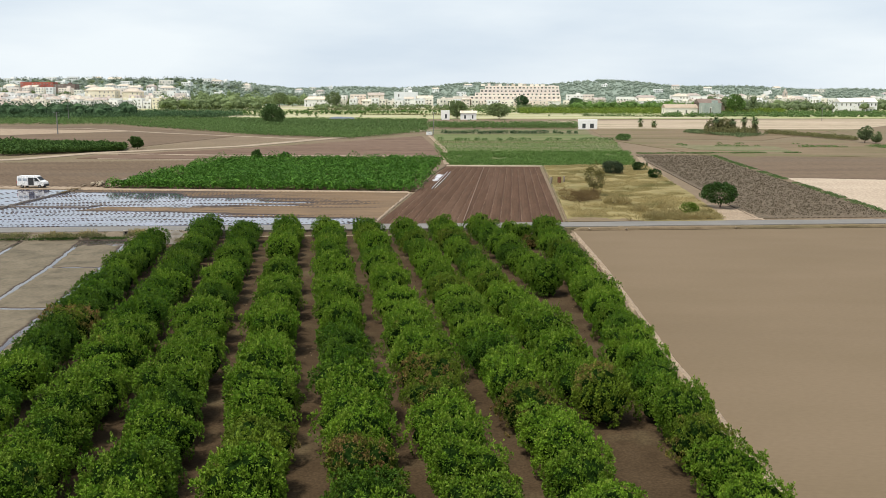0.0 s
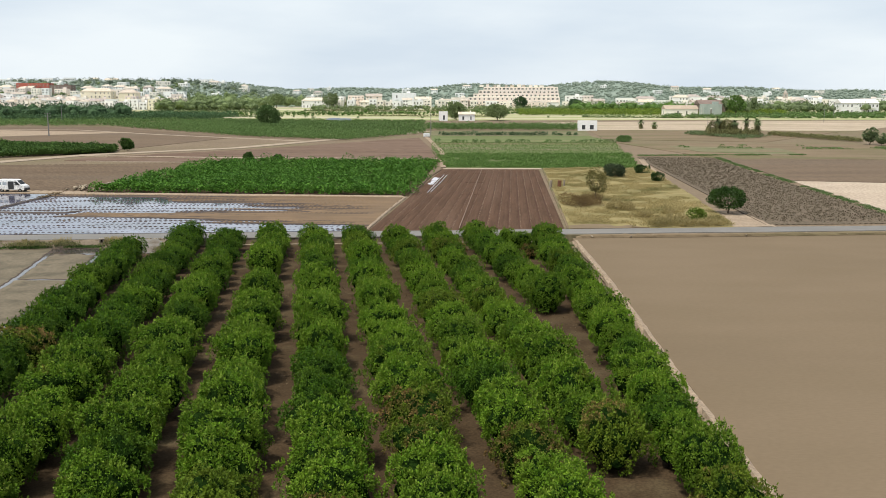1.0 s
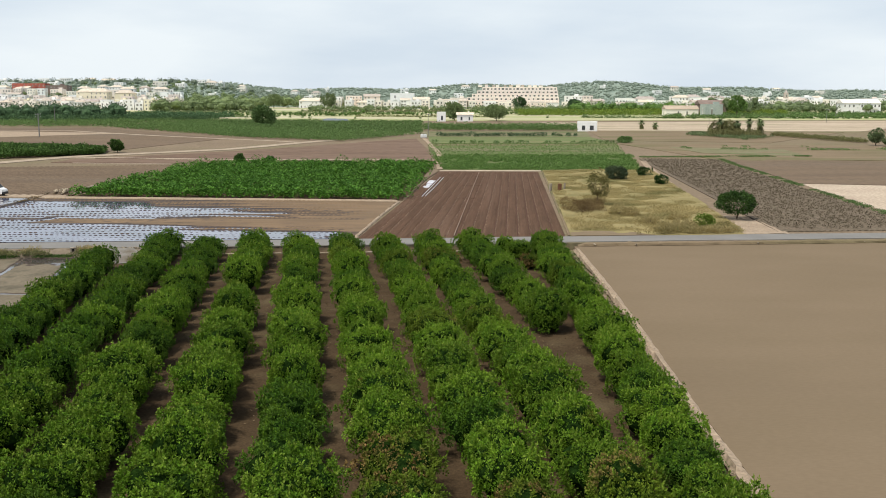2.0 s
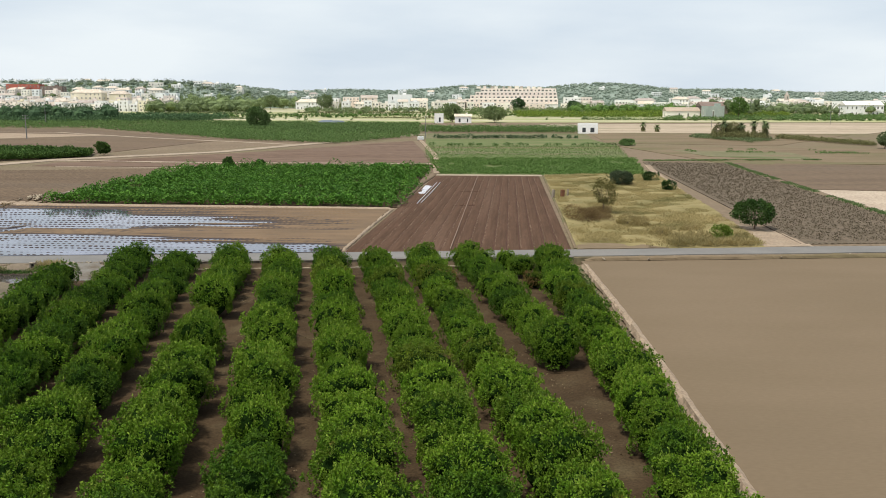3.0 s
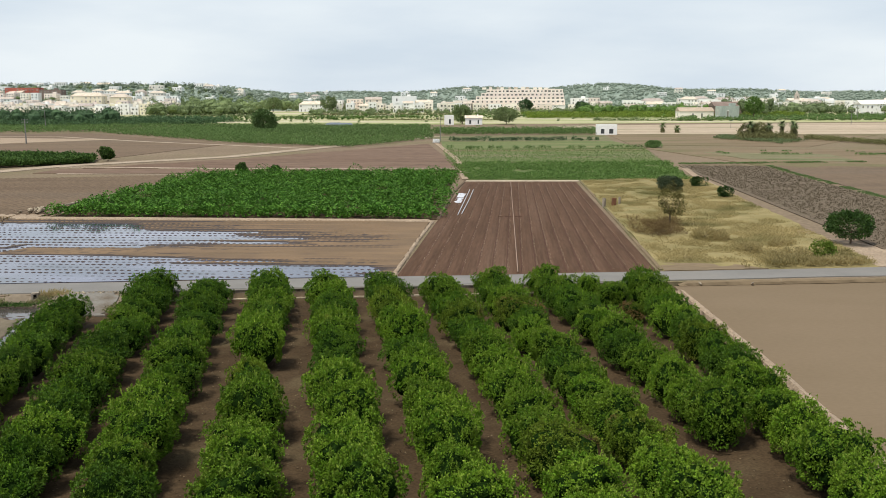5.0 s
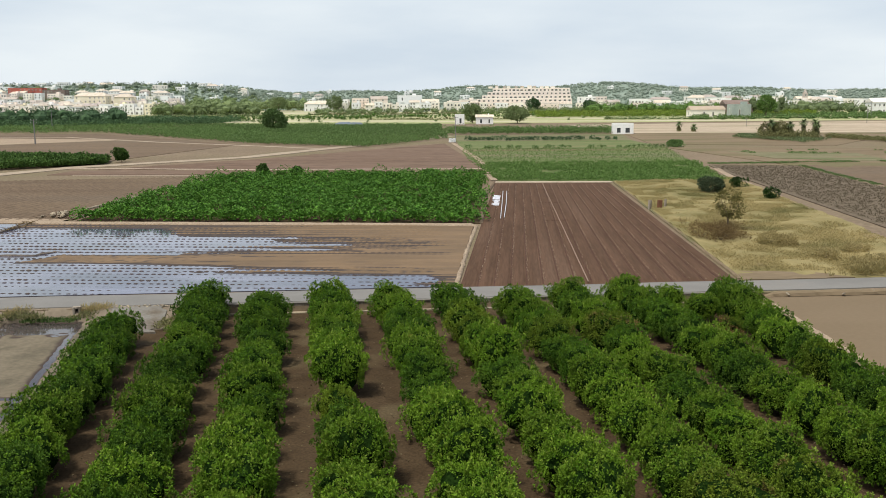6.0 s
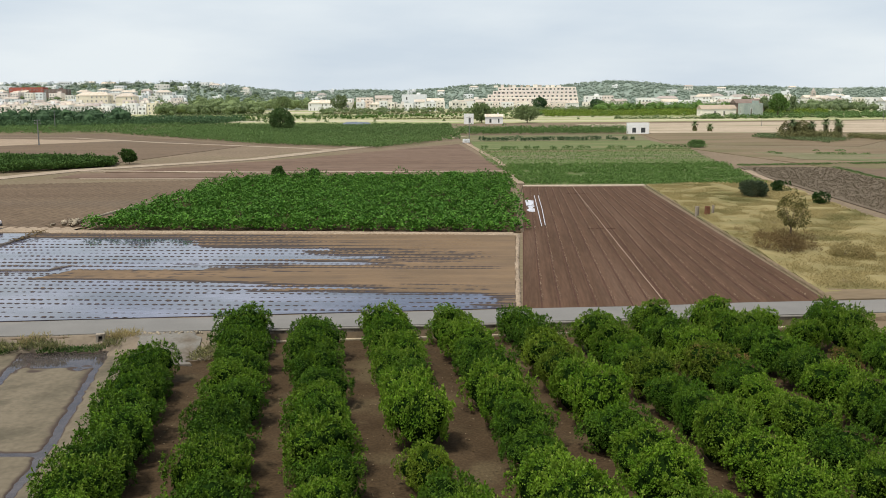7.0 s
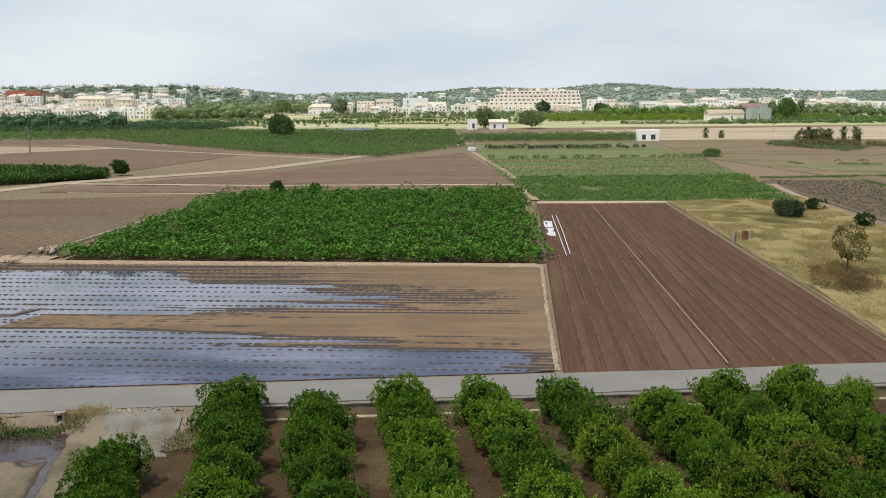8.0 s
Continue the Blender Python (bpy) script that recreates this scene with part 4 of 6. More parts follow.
def plant_orchard():
    """Nine rows that run aslant into the row along the earth ridge, with gaps, young trees and ailing ones where they stand."""
    rng = np.random.default_rng(5)
    kinds = {"green": [citrus_tree(100 + k, "green") for k in range(6)], "deep": [citrus_tree(110 + k, "deep") for k in range(4)],
             "yellow": [citrus_tree(120 + k, "yellow") for k in range(3)], "brown": [citrus_tree(130 + k, "brown") for k in range(3)]}
    used = set()
    # x at y = 115, drift in x with y, first and last tree, width
    rows = ((-35.95, -0.165, 107.0, 27, 1.06), (-30.25, -0.153, 116.0, 27, 1.07), (-25.35, -0.153, 115.9, 27, 1.03), (-20.0, -0.148, 115.6, 27, 1.03),
            (-14.8, -0.146, 116.6, 27, 1.02), (-9.85, -0.142, 116.8, 27, 1.02), (-4.95, -0.142, 113.4, 27, 1.01), (-0.2, -0.134, 117.0, 46.0, 1.01),
            (4.95, -0.132, 118.1, 79.0, 1.02))
    places = []
    for row, (x115, drift, y, last, wide) in enumerate(rows):
        first = True
        while y > last:
            size = wide * rng.uniform(0.93, 1.06) * (0.96 - 0.06 * float(step(y, 60, 92)) + 0.085 * float(step(y, 107, 113)))
            if row == 2 and first:
                size = 0.78
            if row == 0 and first:
                size = 0.95
            places.append((x115 + drift * (y - 115) + rng.normal(0, 0.13), y, size))
            y -= rng.uniform(3.1, 3.6) + (1.5 if first and row in (4, 5, 7) else 0.0)
            first = False
    y = 117.4
    while y > 27:
        places.append((13.05 - 0.4 * (1 - float(step(y, 50, 90))) + rng.normal(0, 0.12), y, rng.uniform(0.86, 0.96)))
        y -= rng.uniform(3.2, 3.8)
    # the fourth row has a young tree in a gap
    places = [p for p in places if not (abs(p[0] + 16.4) < 1.5 and 87.6 < p[1] < 93.6)]
    places += [(8.6, 118.0, 0.62), (9.9, 113.4, 0.72), (10.7, 108.3, 0.55), (-16.7, 90.6, 0.74)]
    ailing = {"brown": ((-26.5, 63), (-3.9, 39.5), (-1.3, 50), (-0.2, 46.5), (2.2, 42), (4.8, 47), (1.0, 106.5), (10.7, 108.3), (13.1, 42), (0.7, 75)),
              "yellow": ((-9.2, 42), (-8.6, 38), (-8.2, 104), (-9.0, 110), (13.1, 98), (4.0, 80), (-3.2, 103), (-12.6, 85), (-11.8, 80), (-16.6, 91), (8.8, 49), (-23.2, 88))}
    for x, y, size in places:
        kind = "deep" if rng.random() < (0.85 if x < -22 else 0.1 if y < 85 else 0.45) else "green"
        for look_of, spots_of in ailing.items():
            if any(math.hypot(x - a, y - b) < 1.8 for a, b in spots_of):
                kind = look_of
        k = (kind, int(rng.integers(len(kinds[kind]))))
        m = pose(x, y, LOW + 0.02, 0, 0, rng.uniform(0, 360)) @ Matrix.Diagonal((size, size, size * rng.uniform(1.0, 1.16), 1))
        if k in used:
            copy_thing(kinds[k[0]][k[1]], m)
        else:
            used.add(k)
            kinds[k[0]][k[1]].matrix_basis = m
    for kind, some in kinds.items():
        for k, ob in enumerate(some):
            if (kind, k) not in used:
                for o in (*ob.children, ob):
                    bpy.data.objects.remove(o)


plant_orchard()


def spots(corners, spacing, rng, jitter=0.4, row_gap=None):
    c = [np.array(p, float) for p in corners]
    wide = max(np.linalg.norm(c[1] - c[0]), np.linalg.norm(c[2] - c[3]))
    deep = max(np.linalg.norm(c[3] - c[0]), np.linalg.norm(c[2] - c[1]))
    nu, nv = max(2, int(wide / spacing)), max(2, int(deep / (row_gap or spacing)))
    u, v = np.meshgrid((np.arange(nu) + 0.5) / nu, (np.arange(nv) + 0.5) / nv)
    u = (u + rng.uniform(-jitter, jitter, u.shape) / nu).ravel()[:, None]
    v = (v + rng.uniform(-jitter, jitter, v.shape) / nv).ravel()[:, None]
    return (c[0] * (1 - u) + c[1] * u) * (1 - v) + (c[3] * (1 - u) + c[2] * u) * v


def greenery(name, corners, spacing, height, leaves, length, width, mat, seed, label, category, row_gap=None, jitter=0.4, upright=0.6, spread=0.5, off=0.05, low=0.15, keep=1.0, vary=0.16, points=None, patch=None, swell=0.4, facing=False, dome=False):
    """A stand of many plants as one piece of stuff: blades round each plant's stem."""
    rng = np.random.default_rng(seed)
    p = spots(corners, spacing, rng, jitter, row_gap) if points is None else points
    if patch:
        p = p[value_noise(p[:, 0], p[:, 1], patch[0], seed + 7) > patch[1]]
    p = p[rng.random(len(p)) < keep]
    size = np.clip(rng.normal(1, vary, len(p)), 0.5, 1.7)
    size = size * (1 - swell / 2 + swell * value_noise(p[:, 0], p[:, 1], 3.5, seed))
    n = len(p)
    idx = np.repeat(np.arange(n), leaves)
    a = rng.uniform(0, 2 * math.pi, len(idx))
    h = rng.uniform(low, 1.0, len(idx)) * height * size[idx]
    r = spread * size[idx] * np.sqrt(rng.random(len(idx))) * np.sqrt(np.clip(1.25 - (h / (height * size[idx])) ** 2, 0.05, 1))
    if dome:
        r = spread * size[idx] * np.sqrt(rng.random(len(idx)))
        tall = np.sqrt(np.clip(1 - (r / (spread * size[idx])) ** 2, 0, 1))
        h = height * size[idx] * tall * rng.uniform(0.72, 1.0, len(idx)) + 0.12 * rng.random(len(idx))
    base = np.stack([p[idx, 0] + r * np.cos(a), p[idx, 1] + r * np.sin(a), ground_z(p[idx, 0], p[idx, 1]) + off + h], 1)
    way = np.stack([np.cos(a), np.sin(a), np.full(len(a), upright)], 1)
    up = np.stack([0.5 * np.cos(a), 0.5 * np.sin(a), np.ones(len(a))], 1) if facing else None
    if dome:
        lean = r / (spread * size[idx])
        up = np.stack([lean * np.cos(a), lean * np.sin(a), 0.25 + tall], 1)
    v, f = leaf_quads(rng, base, way, length, width, 0.4, up)
    ob = link_mesh(name, quads_mesh(name, v, f), mat)
    return tagged(ob, label, category, kind="stuff")


CROP = [(-63.8, 173.8), (-5.6, 168.7), (-1.2, 255), (-62.2, 249)]
greenery("leafy_crop", CROP, 2.15, 1.4, 66, 0.46, 0.27, M_BROAD, 61, "dense broad-leaved green crop", "crop", spread=1.12, vary=0.26, swell=0.5, upright=0.35, jitter=0.8, dome=True)
greenery("leafy_crop_tops", [(-61, 176), (-8, 171.5), (-3, 253), (-60, 247)], 4.4, 1.95, 90, 0.48, 0.28, M_BROAD, 62, "taller clumps standing out of the green crop", "crop", spread=1.3, jitter=0.95, vary=0.3, upright=0.35, dome=True)
greenery("leafy_crop_edge", [(-63.8, 173.4), (-5.6, 168.3), (-5.6, 170.4), (-63.8, 175.5)], 1.7, 1.45, 70, 0.46, 0.27, M_BROAD, 60, "front row of the broad-leaved green crop", "crop", spread=1.0, jitter=0.7, vary=0.28, upright=0.35, dome=True)
greenery("low_crop", [(1.8, 237), (50, 233), (59, 289), (-1.6, 288)], 1.25, 0.5, 16, 0.42, 0.24, M_BROAD2, 63, "low bright green vegetable crop", "crop", spread=0.6, patch=(5.0, 0.24), facing=True)
greenery("low_grass", [(-2.2, 291), (58, 292), (66, 349), (-3.5, 349)], 0.9, 0.25, 4, 0.45, 0.15, M_BROAD2, 64, "sparse green weeds in strips", "grass", row_gap=2.2)
greenery("dry_grass", [(18.4, 130.6), (40.6, 129.4), (53.4, 242), (26.2, 233)], 0.42, 0.15, 8, 0.3, 0.07, M_DRYGRASS, 65, "tall straw-coloured dry grass", "grass", upright=0.6, spread=0.4, keep=0.95, off=0.06, facing=True)
greenery("dry_grass_edge", [(29, 127.6), (39.6, 128.6), (40.4, 136), (28, 132)], 0.5, 0.5, 16, 0.5, 0.11, M_DRYGRASS, 86, "tall straw-coloured grass tussocks beside the road", "grass", upright=1.1, spread=0.4, patch=(1.6, 0.45), off=0.1)
greenery("stubble", [(45.8, 131.2), (66, 133.2), (80, 273), (59.4, 276)], 0.8, 0.22, 9, 0.26, 0.09, M_STUBBLE_TUFT, 66, "dull brown-green stalks in rows", "stubble", upright=0.9, spread=0.2, jitter=0.3, keep=0.7, row_gap=0.9)
greenery("hedge_crop", [(-131, 271), (-104, 293), (-107, 306), (-200, 345)], 2.1, 1.6, 26, 0.75, 0.42, M_GROVE, 67, "row of dense green fruit trees", "grove", spread=1.3, facing=True)
greenery("hedge_crop_beyond", [(-230, 262), (-132, 271), (-200, 345), (-300, 340)], 2.6, 2.0, 16, 0.9, 0.5, M_GROVE, 68, "dense green fruit trees beside the track", "grove", spread=1.4, facing=True)
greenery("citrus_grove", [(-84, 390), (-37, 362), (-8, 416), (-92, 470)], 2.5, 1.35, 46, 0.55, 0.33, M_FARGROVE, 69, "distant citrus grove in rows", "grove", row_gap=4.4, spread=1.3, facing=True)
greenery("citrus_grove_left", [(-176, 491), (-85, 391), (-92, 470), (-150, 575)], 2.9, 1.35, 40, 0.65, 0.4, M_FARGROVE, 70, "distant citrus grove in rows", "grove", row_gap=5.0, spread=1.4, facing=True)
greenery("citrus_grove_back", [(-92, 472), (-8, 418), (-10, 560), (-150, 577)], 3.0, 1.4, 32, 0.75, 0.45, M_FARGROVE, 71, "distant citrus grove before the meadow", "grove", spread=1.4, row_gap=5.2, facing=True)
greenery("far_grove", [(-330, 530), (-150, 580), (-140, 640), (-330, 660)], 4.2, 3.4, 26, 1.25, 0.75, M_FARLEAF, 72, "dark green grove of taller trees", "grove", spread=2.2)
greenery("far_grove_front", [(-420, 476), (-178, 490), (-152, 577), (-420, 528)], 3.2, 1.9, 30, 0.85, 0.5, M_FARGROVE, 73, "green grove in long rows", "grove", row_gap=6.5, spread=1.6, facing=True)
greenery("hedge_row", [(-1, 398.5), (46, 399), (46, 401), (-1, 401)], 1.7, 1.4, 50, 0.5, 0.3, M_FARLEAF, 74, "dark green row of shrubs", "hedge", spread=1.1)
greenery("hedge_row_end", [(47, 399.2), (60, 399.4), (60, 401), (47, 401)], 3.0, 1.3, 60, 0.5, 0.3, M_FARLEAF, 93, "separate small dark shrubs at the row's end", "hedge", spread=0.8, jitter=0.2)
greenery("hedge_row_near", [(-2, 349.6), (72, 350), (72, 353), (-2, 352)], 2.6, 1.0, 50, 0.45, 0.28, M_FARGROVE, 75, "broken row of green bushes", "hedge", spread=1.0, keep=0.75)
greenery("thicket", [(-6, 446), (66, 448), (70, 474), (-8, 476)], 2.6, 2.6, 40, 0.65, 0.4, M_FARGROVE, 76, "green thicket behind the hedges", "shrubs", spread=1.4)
greenery("bush_band", [(142, 404), (160, 352), (163, 362), (150, 416)], 2.0, 1.3, 50, 0.45, 0.28, M_OLIVE, 77, "band of low grey-green bushes", "shrubs", spread=1.1)
greenery("bush_band_left", [(108, 412), (122, 372), (140, 392), (116, 428)], 1.9, 1.1, 44, 0.45, 0.28, M_TREELEAF, 78, "low green scrub round the palms", "shrubs", spread=1.1, keep=0.7)
greenery("verge_grass", [(-110, 108.2), (-39.4, 114.3), (-39.4, 117.0), (-110, 111.2)], 0.36, 0.3, 18, 0.32, 0.06, M_OLIVE, 79, "olive grass tufts on the road bank", "grass", off=-0.5, upright=1.5, spread=0.25, patch=(1.7, 0.36))
greenery("verge_tussocks", [(-40.7, 115.8), (-38.5, 116.1), (-38.6, 117.4), (-40.7, 117.2)], 0.34, 0.55, 26, 0.45, 0.05, M_DRYGRASS, 96, "tall straw-coloured tussocks beside the outlet", "grass", off=-0.45, upright=1.6, spread=0.22)
greenery("verge_tussocks_beyond", [(-52, 113.8), (-44.6, 114.5), (-44.6, 116.4), (-52, 115.6)], 0.5, 0.5, 24, 0.42, 0.05, M_DRYGRASS, 97, "scattered straw-coloured tussocks on the road bank", "grass", off=-0.5, upright=1.6, spread=0.22, patch=(1.4, 0.55))
greenery("bank_scrub", [(-33.6, 111.6), (-31.4, 111.8), (-31.4, 116.6), (-33.4, 116.4)], 0.4, 0.3, 22, 0.22, 0.08, M_OLIVE, 95, "dry scrub on the bank beside the ramp", "grass", off=-0.72, upright=1.0, spread=0.3, patch=(1.5, 0.3))
greenery("verge_weeds", [(-110, 107.6), (-40.6, 114.2), (-40.6, 116.0), (-110, 109.8)], 0.4, 0.2, 20, 0.2, 0.08, M_GROVE, 82, "green weeds at the foot of the bank", "grass", off=-0.75, upright=1.2, spread=0.3, patch=(2.2, 0.34))


def bed_lines():
    """Spots along the edges of the beds of the red field."""
    rng = np.random.default_rng(87)
    rows = []
    for k in range(1, 17):
        y = np.arange(126.5, 229, 0.42)
        y = y[rng.random(len(y)) < 0.62] + rng.normal(0, 0.06)
        s = (y - 124) / 107.0
        u = (k + 0.1 + rng.normal(0, 0.02, len(y))) / 17
        rows.append(np.stack([(-9.2 + 9.8 * s) * (1 - u) + (16.9 + 7.6 * s) * u, y], 1))
    return np.concatenate(rows)


greenery("seedling_rows", None, 1, 0.05, 3, 0.1, 0.06, M_TRACK, 81, "pale seedling plugs along the beds", "seedlings", off=0.08, spread=0.05, points=bed_lines())
greenery("boundary_weeds", [(66.2, 132.6), (67.6, 132.8), (82.4, 273), (80.6, 274)], 0.6, 0.22, 20, 0.24, 0.1, M_FARGROVE, 89, "green weeds along the stubble field's edge", "grass", upright=1.0, spread=0.45, keep=0.7, patch=(2.5, 0.3))
greenery("boundary_weeds_across", [(60, 279.5), (112, 284), (112, 287), (60, 282.5)], 0.9, 0.3, 30, 0.3, 0.14, M_FARGROVE, 90, "green weeds across the field ends", "grass", upright=1.0, spread=0.6, patch=(8.0, 0.35))
greenery("dry_weeds", [(19.6, 150), (25.5, 146), (28.5, 164), (22.5, 168)], 0.6, 0.6, 12, 0.45, 0.05, M_TWIG, 92, "brown dead weeds round the thin tree", "grass", upright=1.4, spread=0.4, patch=(3.5, 0.5), off=0.1)
greenery("leaf_litter", [(-34, 60), (15, 60), (15, 118), (-36, 115)], 0.95, 0.01, 2, 0.12, 0.08, M_DUN, 88, "pale dead leaves and clods on the orchard soil", "leaf litter", off=LOW + 0.11, upright=0.05, spread=0.4, patch=(4.0, 0.4))
greenery("track_weeds", [(26, 126.9), (39, 127.9), (39, 129.0), (26, 128.2)], 0.7, 0.4, 20, 0.35, 0.07, M_DRYGRASS, 80, "dry weeds beside the road", "grass", upright=1.3, spread=0.3, keep=0.6)


def tree(name, x, y, height, radius, mat, seed, label, category="tree", trunk=0.35, leaf=0.5, clumps=90, per=20, base=None, slim=1.0, group="", blade=0.6):
    """A tapered trunk with limbs and an uneven crown of leaf clumps with gaps."""
    rng = np.random.default_rng(seed)
    z = float(ground_z(x, y)) + 0.02 if base is None else base
    ob = empty(name, pose(x, y, z, 0, 0, rng.uniform(0, 360)), label, category, group)
    if name == "sapling":
        stem = height * trunk
        part("trunk", add_tube(bmesh.new(), (0, 0, -0.1), (0.05, 0, stem), 0.14, 0.1), M_BARK, ob)
        for k in range(6):
            a = k * 1.05 + rng.uniform(-0.3, 0.3)
            tip = (radius * 0.7 * math.cos(a), radius * 0.7 * math.sin(a), stem + height * rng.uniform(0.25, 0.5))
            part("limb", add_tube(bmesh.new(), (0.05, 0, stem - 0.15), tip, 0.07, 0.02, 6), M_BARK, ob)
    else:
        shared("trunk", trunk_mesh(seed, height * trunk, max(0.07, height * 0.03), 5, radius * 0.55), ob)
    half = (height * (1 - trunk * 0.75)) / 2
    mid = height - half
    d = unit(rng.normal(size=(clumps, 3)))
    lob = unit(rng.normal(size=(7, 3)))
    gain = 0.72 + (0.3 * np.exp(-((1 - d @ lob.T) / 0.2))).sum(1)
    c = d * (np.cbrt(rng.uniform(0.25, 1.0, clumps)) * gain)[:, None] * np.array([radius * slim, radius * slim, half])
    bases, ways = [], []
    for q, o in zip(c, d):
        s = unit(rng.normal(size=(per, 3)) + 0.5 * o)
        bases.append(q + s * radius * 0.22 * rng.uniform(0.5, 1, (per, 1)))
        ways.append(s + 0.4 * o)
    b = np.concatenate(bases)
    b[:, 2] += mid
    b[:, 2] = np.maximum(b[:, 2], 0.15)
    v, f = leaf_quads(rng, b, np.concatenate(ways), leaf, leaf * blade, 0.6)
    me = quads_mesh("crown", v, f)
    me.materials.append(mat)
    shared("crown", me, ob)
    return ob


tree("shrub_tree", 44.0, 143.0, 4.0, 2.75, M_DARKLEAF, 201, "round dark green tree beside the stubble field", leaf=0.3, clumps=120, per=34, trunk=0.3)
tree("bush", 36.3, 132.4, 2.1, 1.3, M_YOUNGBUSH, 202, "small green bush in the dry grass", "bush", trunk=0.12, leaf=0.25, clumps=60)
tree("sapling", 26.6, 159.6, 5.7, 2.0, M_SAPLING, 203, "thin brownish-olive tree in the dry grass", leaf=0.24, clumps=84, per=22, trunk=0.3, slim=0.85)
for k, (x, y, hh, rr) in enumerate(((20.9, 151.6, 2.2, 1.7), (22.6, 149.4, 2.0, 1.6), (24.2, 151.0, 2.3, 1.7))):
    tree("dry_bush", x, y, hh, rr, M_TWIG, 213 + k, "dry brown twiggy bush beside the thin tree", "bush", trunk=0.1, leaf=0.34, clumps=60, per=14, group="dry bushes", blade=0.2)
for k, (x, y, hh, rr) in enumerate(((27.8, 147.6, 1.5, 1.5), (29.6, 146.6, 1.2, 1.2), (31.0, 131.6, 0.9, 1.3), (33.6, 133.4, 1.0, 1.5), (30.2, 137.2, 0.9, 1.4), (34.8, 141.0, 0.8, 1.4))):
    tree("grass_tussock", x, y, hh, rr, M_DRYGRASS, 223 + k, "rounded straw-coloured grass tussock", "tussock", trunk=0.1, leaf=0.36, clumps=70, per=16, group="tussocks", blade=0.25)
tree("bush", 39.5, 208.8, 2.7, 2.4, M_GREYBUSH, 205, "grey-green rounded bush at the field edge", "bush", trunk=0.1, leaf=0.3, clumps=190, per=24)
tree("bush", 47.0, 218.2, 2.1, 1.4, M_DARKLEAF, 206, "dark green bush at the field edge", "bush", trunk=0.1, leaf=0.3, clumps=60)
tree("bush", 45.8, 197.0, 1.9, 1.15, M_DARKLEAF, 207, "small dark bush beside the path", "bush", trunk=0.1, leaf=0.3, clumps=60)
tree("bush", -43.8, 251.6, 2.4, 1.2, M_GROVE, 214, "leafy shrub at the back of the crop", "bush", trunk=0.1, leaf=0.4, clumps=70)
tree("bush", -51.5, 250.5, 3.0, 1.3, M_GROVE, 212, "tall leafy shrub at the back of the crop", "bush", trunk=0.1, leaf=0.4, clumps=80)
tree("round_tree", -101.8, 302.5, 3.9, 1.7, M_GROVE, 208, "round dark tree at the end of the hedge", trunk=0.16, leaf=0.5, clumps=110, per=22)
tree("large_tree", -94.6, 507, 10.4, 5.8, M_FARGROVE, 209, "broad dark green lone tree behind the grove", trunk=0.12, leaf=1.0, clumps=150, per=22)
tree("tree", 158.6, 333.5, 3.4, 1.8, M_TREELEAF, 210, "small bushy tree beside the dirt path", trunk=0.3, leaf=0.5)
tree("tree", 157.5, 340, 5.6, 2.6, M_TREELEAF, 211, "leafy tree at the field edge", trunk=0.35, leaf=0.6)


def palm(x, y, height, seed):
    rng = np.random.default_rng(seed)
    ob = empty("palm_tree", pose(x, y, float(ground_z(x, y)), 0, 0, rng.uniform(0, 360)), "shaggy palm tree with a skirt of dead fronds", "palm tree", "palms in the fields")
    bm = bmesh.new()
    add_tube(bm, (0, 0, -0.2), (0.1, 0, height * 0.5), 0.5, 0.4, 10)
    add_tube(bm, (0.1, 0, height * 0.5), (0.15, 0.1, height), 0.4, 0.32, 10)
    part("trunk", bm, M_PALMTRUNK, ob)
    for nm, mat, count, lo, hi, droop, z in (("fronds", M_TREELEAF, 90, -0.3, 1.3, 0.9, height), ("dead_fronds", M_OLIVE, 200, -1.45, -0.55, 0.2, height - 0.2)):
        sets = []
        for k in range(count):
            a, el = rng.uniform(0, 2 * math.pi), rng.uniform(lo, hi)
            prev = np.array([0.15, 0.1, z - (rng.uniform(0, 0.55) * height if nm == "dead_fronds" else 0.0)])
            for j in range(4):
                e = el - droop * j * 0.35
                nxt = prev + (0.55 if nm == "fronds" else 0.5) * np.array([math.cos(a) * math.cos(e), math.sin(a) * math.cos(e), math.sin(e)])
                side = np.array([-math.sin(a), math.cos(a), 0]) * (0.24 - 0.04 * j)
                sets.append((np.array([prev - side, prev + side, nxt + side * 0.8, nxt - side * 0.8]), np.array([[0, 1, 2, 3]])))
                prev = nxt
        link_mesh(nm, quads_mesh(nm, *joined(sets)), mat, ob, "dead drooping fronds" if nm == "dead_fronds" else "")


for k, (x, y, h) in enumerate(((120.0, 402, 6.2), (124.0, 407, 5.0), (126.4, 399, 5.6), (130.6, 396, 6.6), (133.6, 391, 5.9), (135.2, 397, 6.4), (101.5, 470, 3.4), (108.0, 468, 2.2))):
    palm(x, y, h, 300 + k)
for k, (x, y, hh, rr) in enumerate(((119.5, 404, 6.0, 2.6), (123.6, 401, 6.6, 2.8), (127.0, 404, 5.0, 2.4))):
    tree("tree", x, y, hh, rr, M_OLIVE, 230 + k, "shaggy grey-green tree in the clump of palms", trunk=0.15, leaf=0.6, clumps=90, per=18, group="clump of palms")
greenery("palm_scrub", [(114, 396), (132, 386), (138, 400), (118, 412)], 1.8, 3.0, 70, 0.55, 0.32, M_OLIVE, 83, "dense scrub round the palm trunks", "shrubs", spread=1.2, keep=0.75)
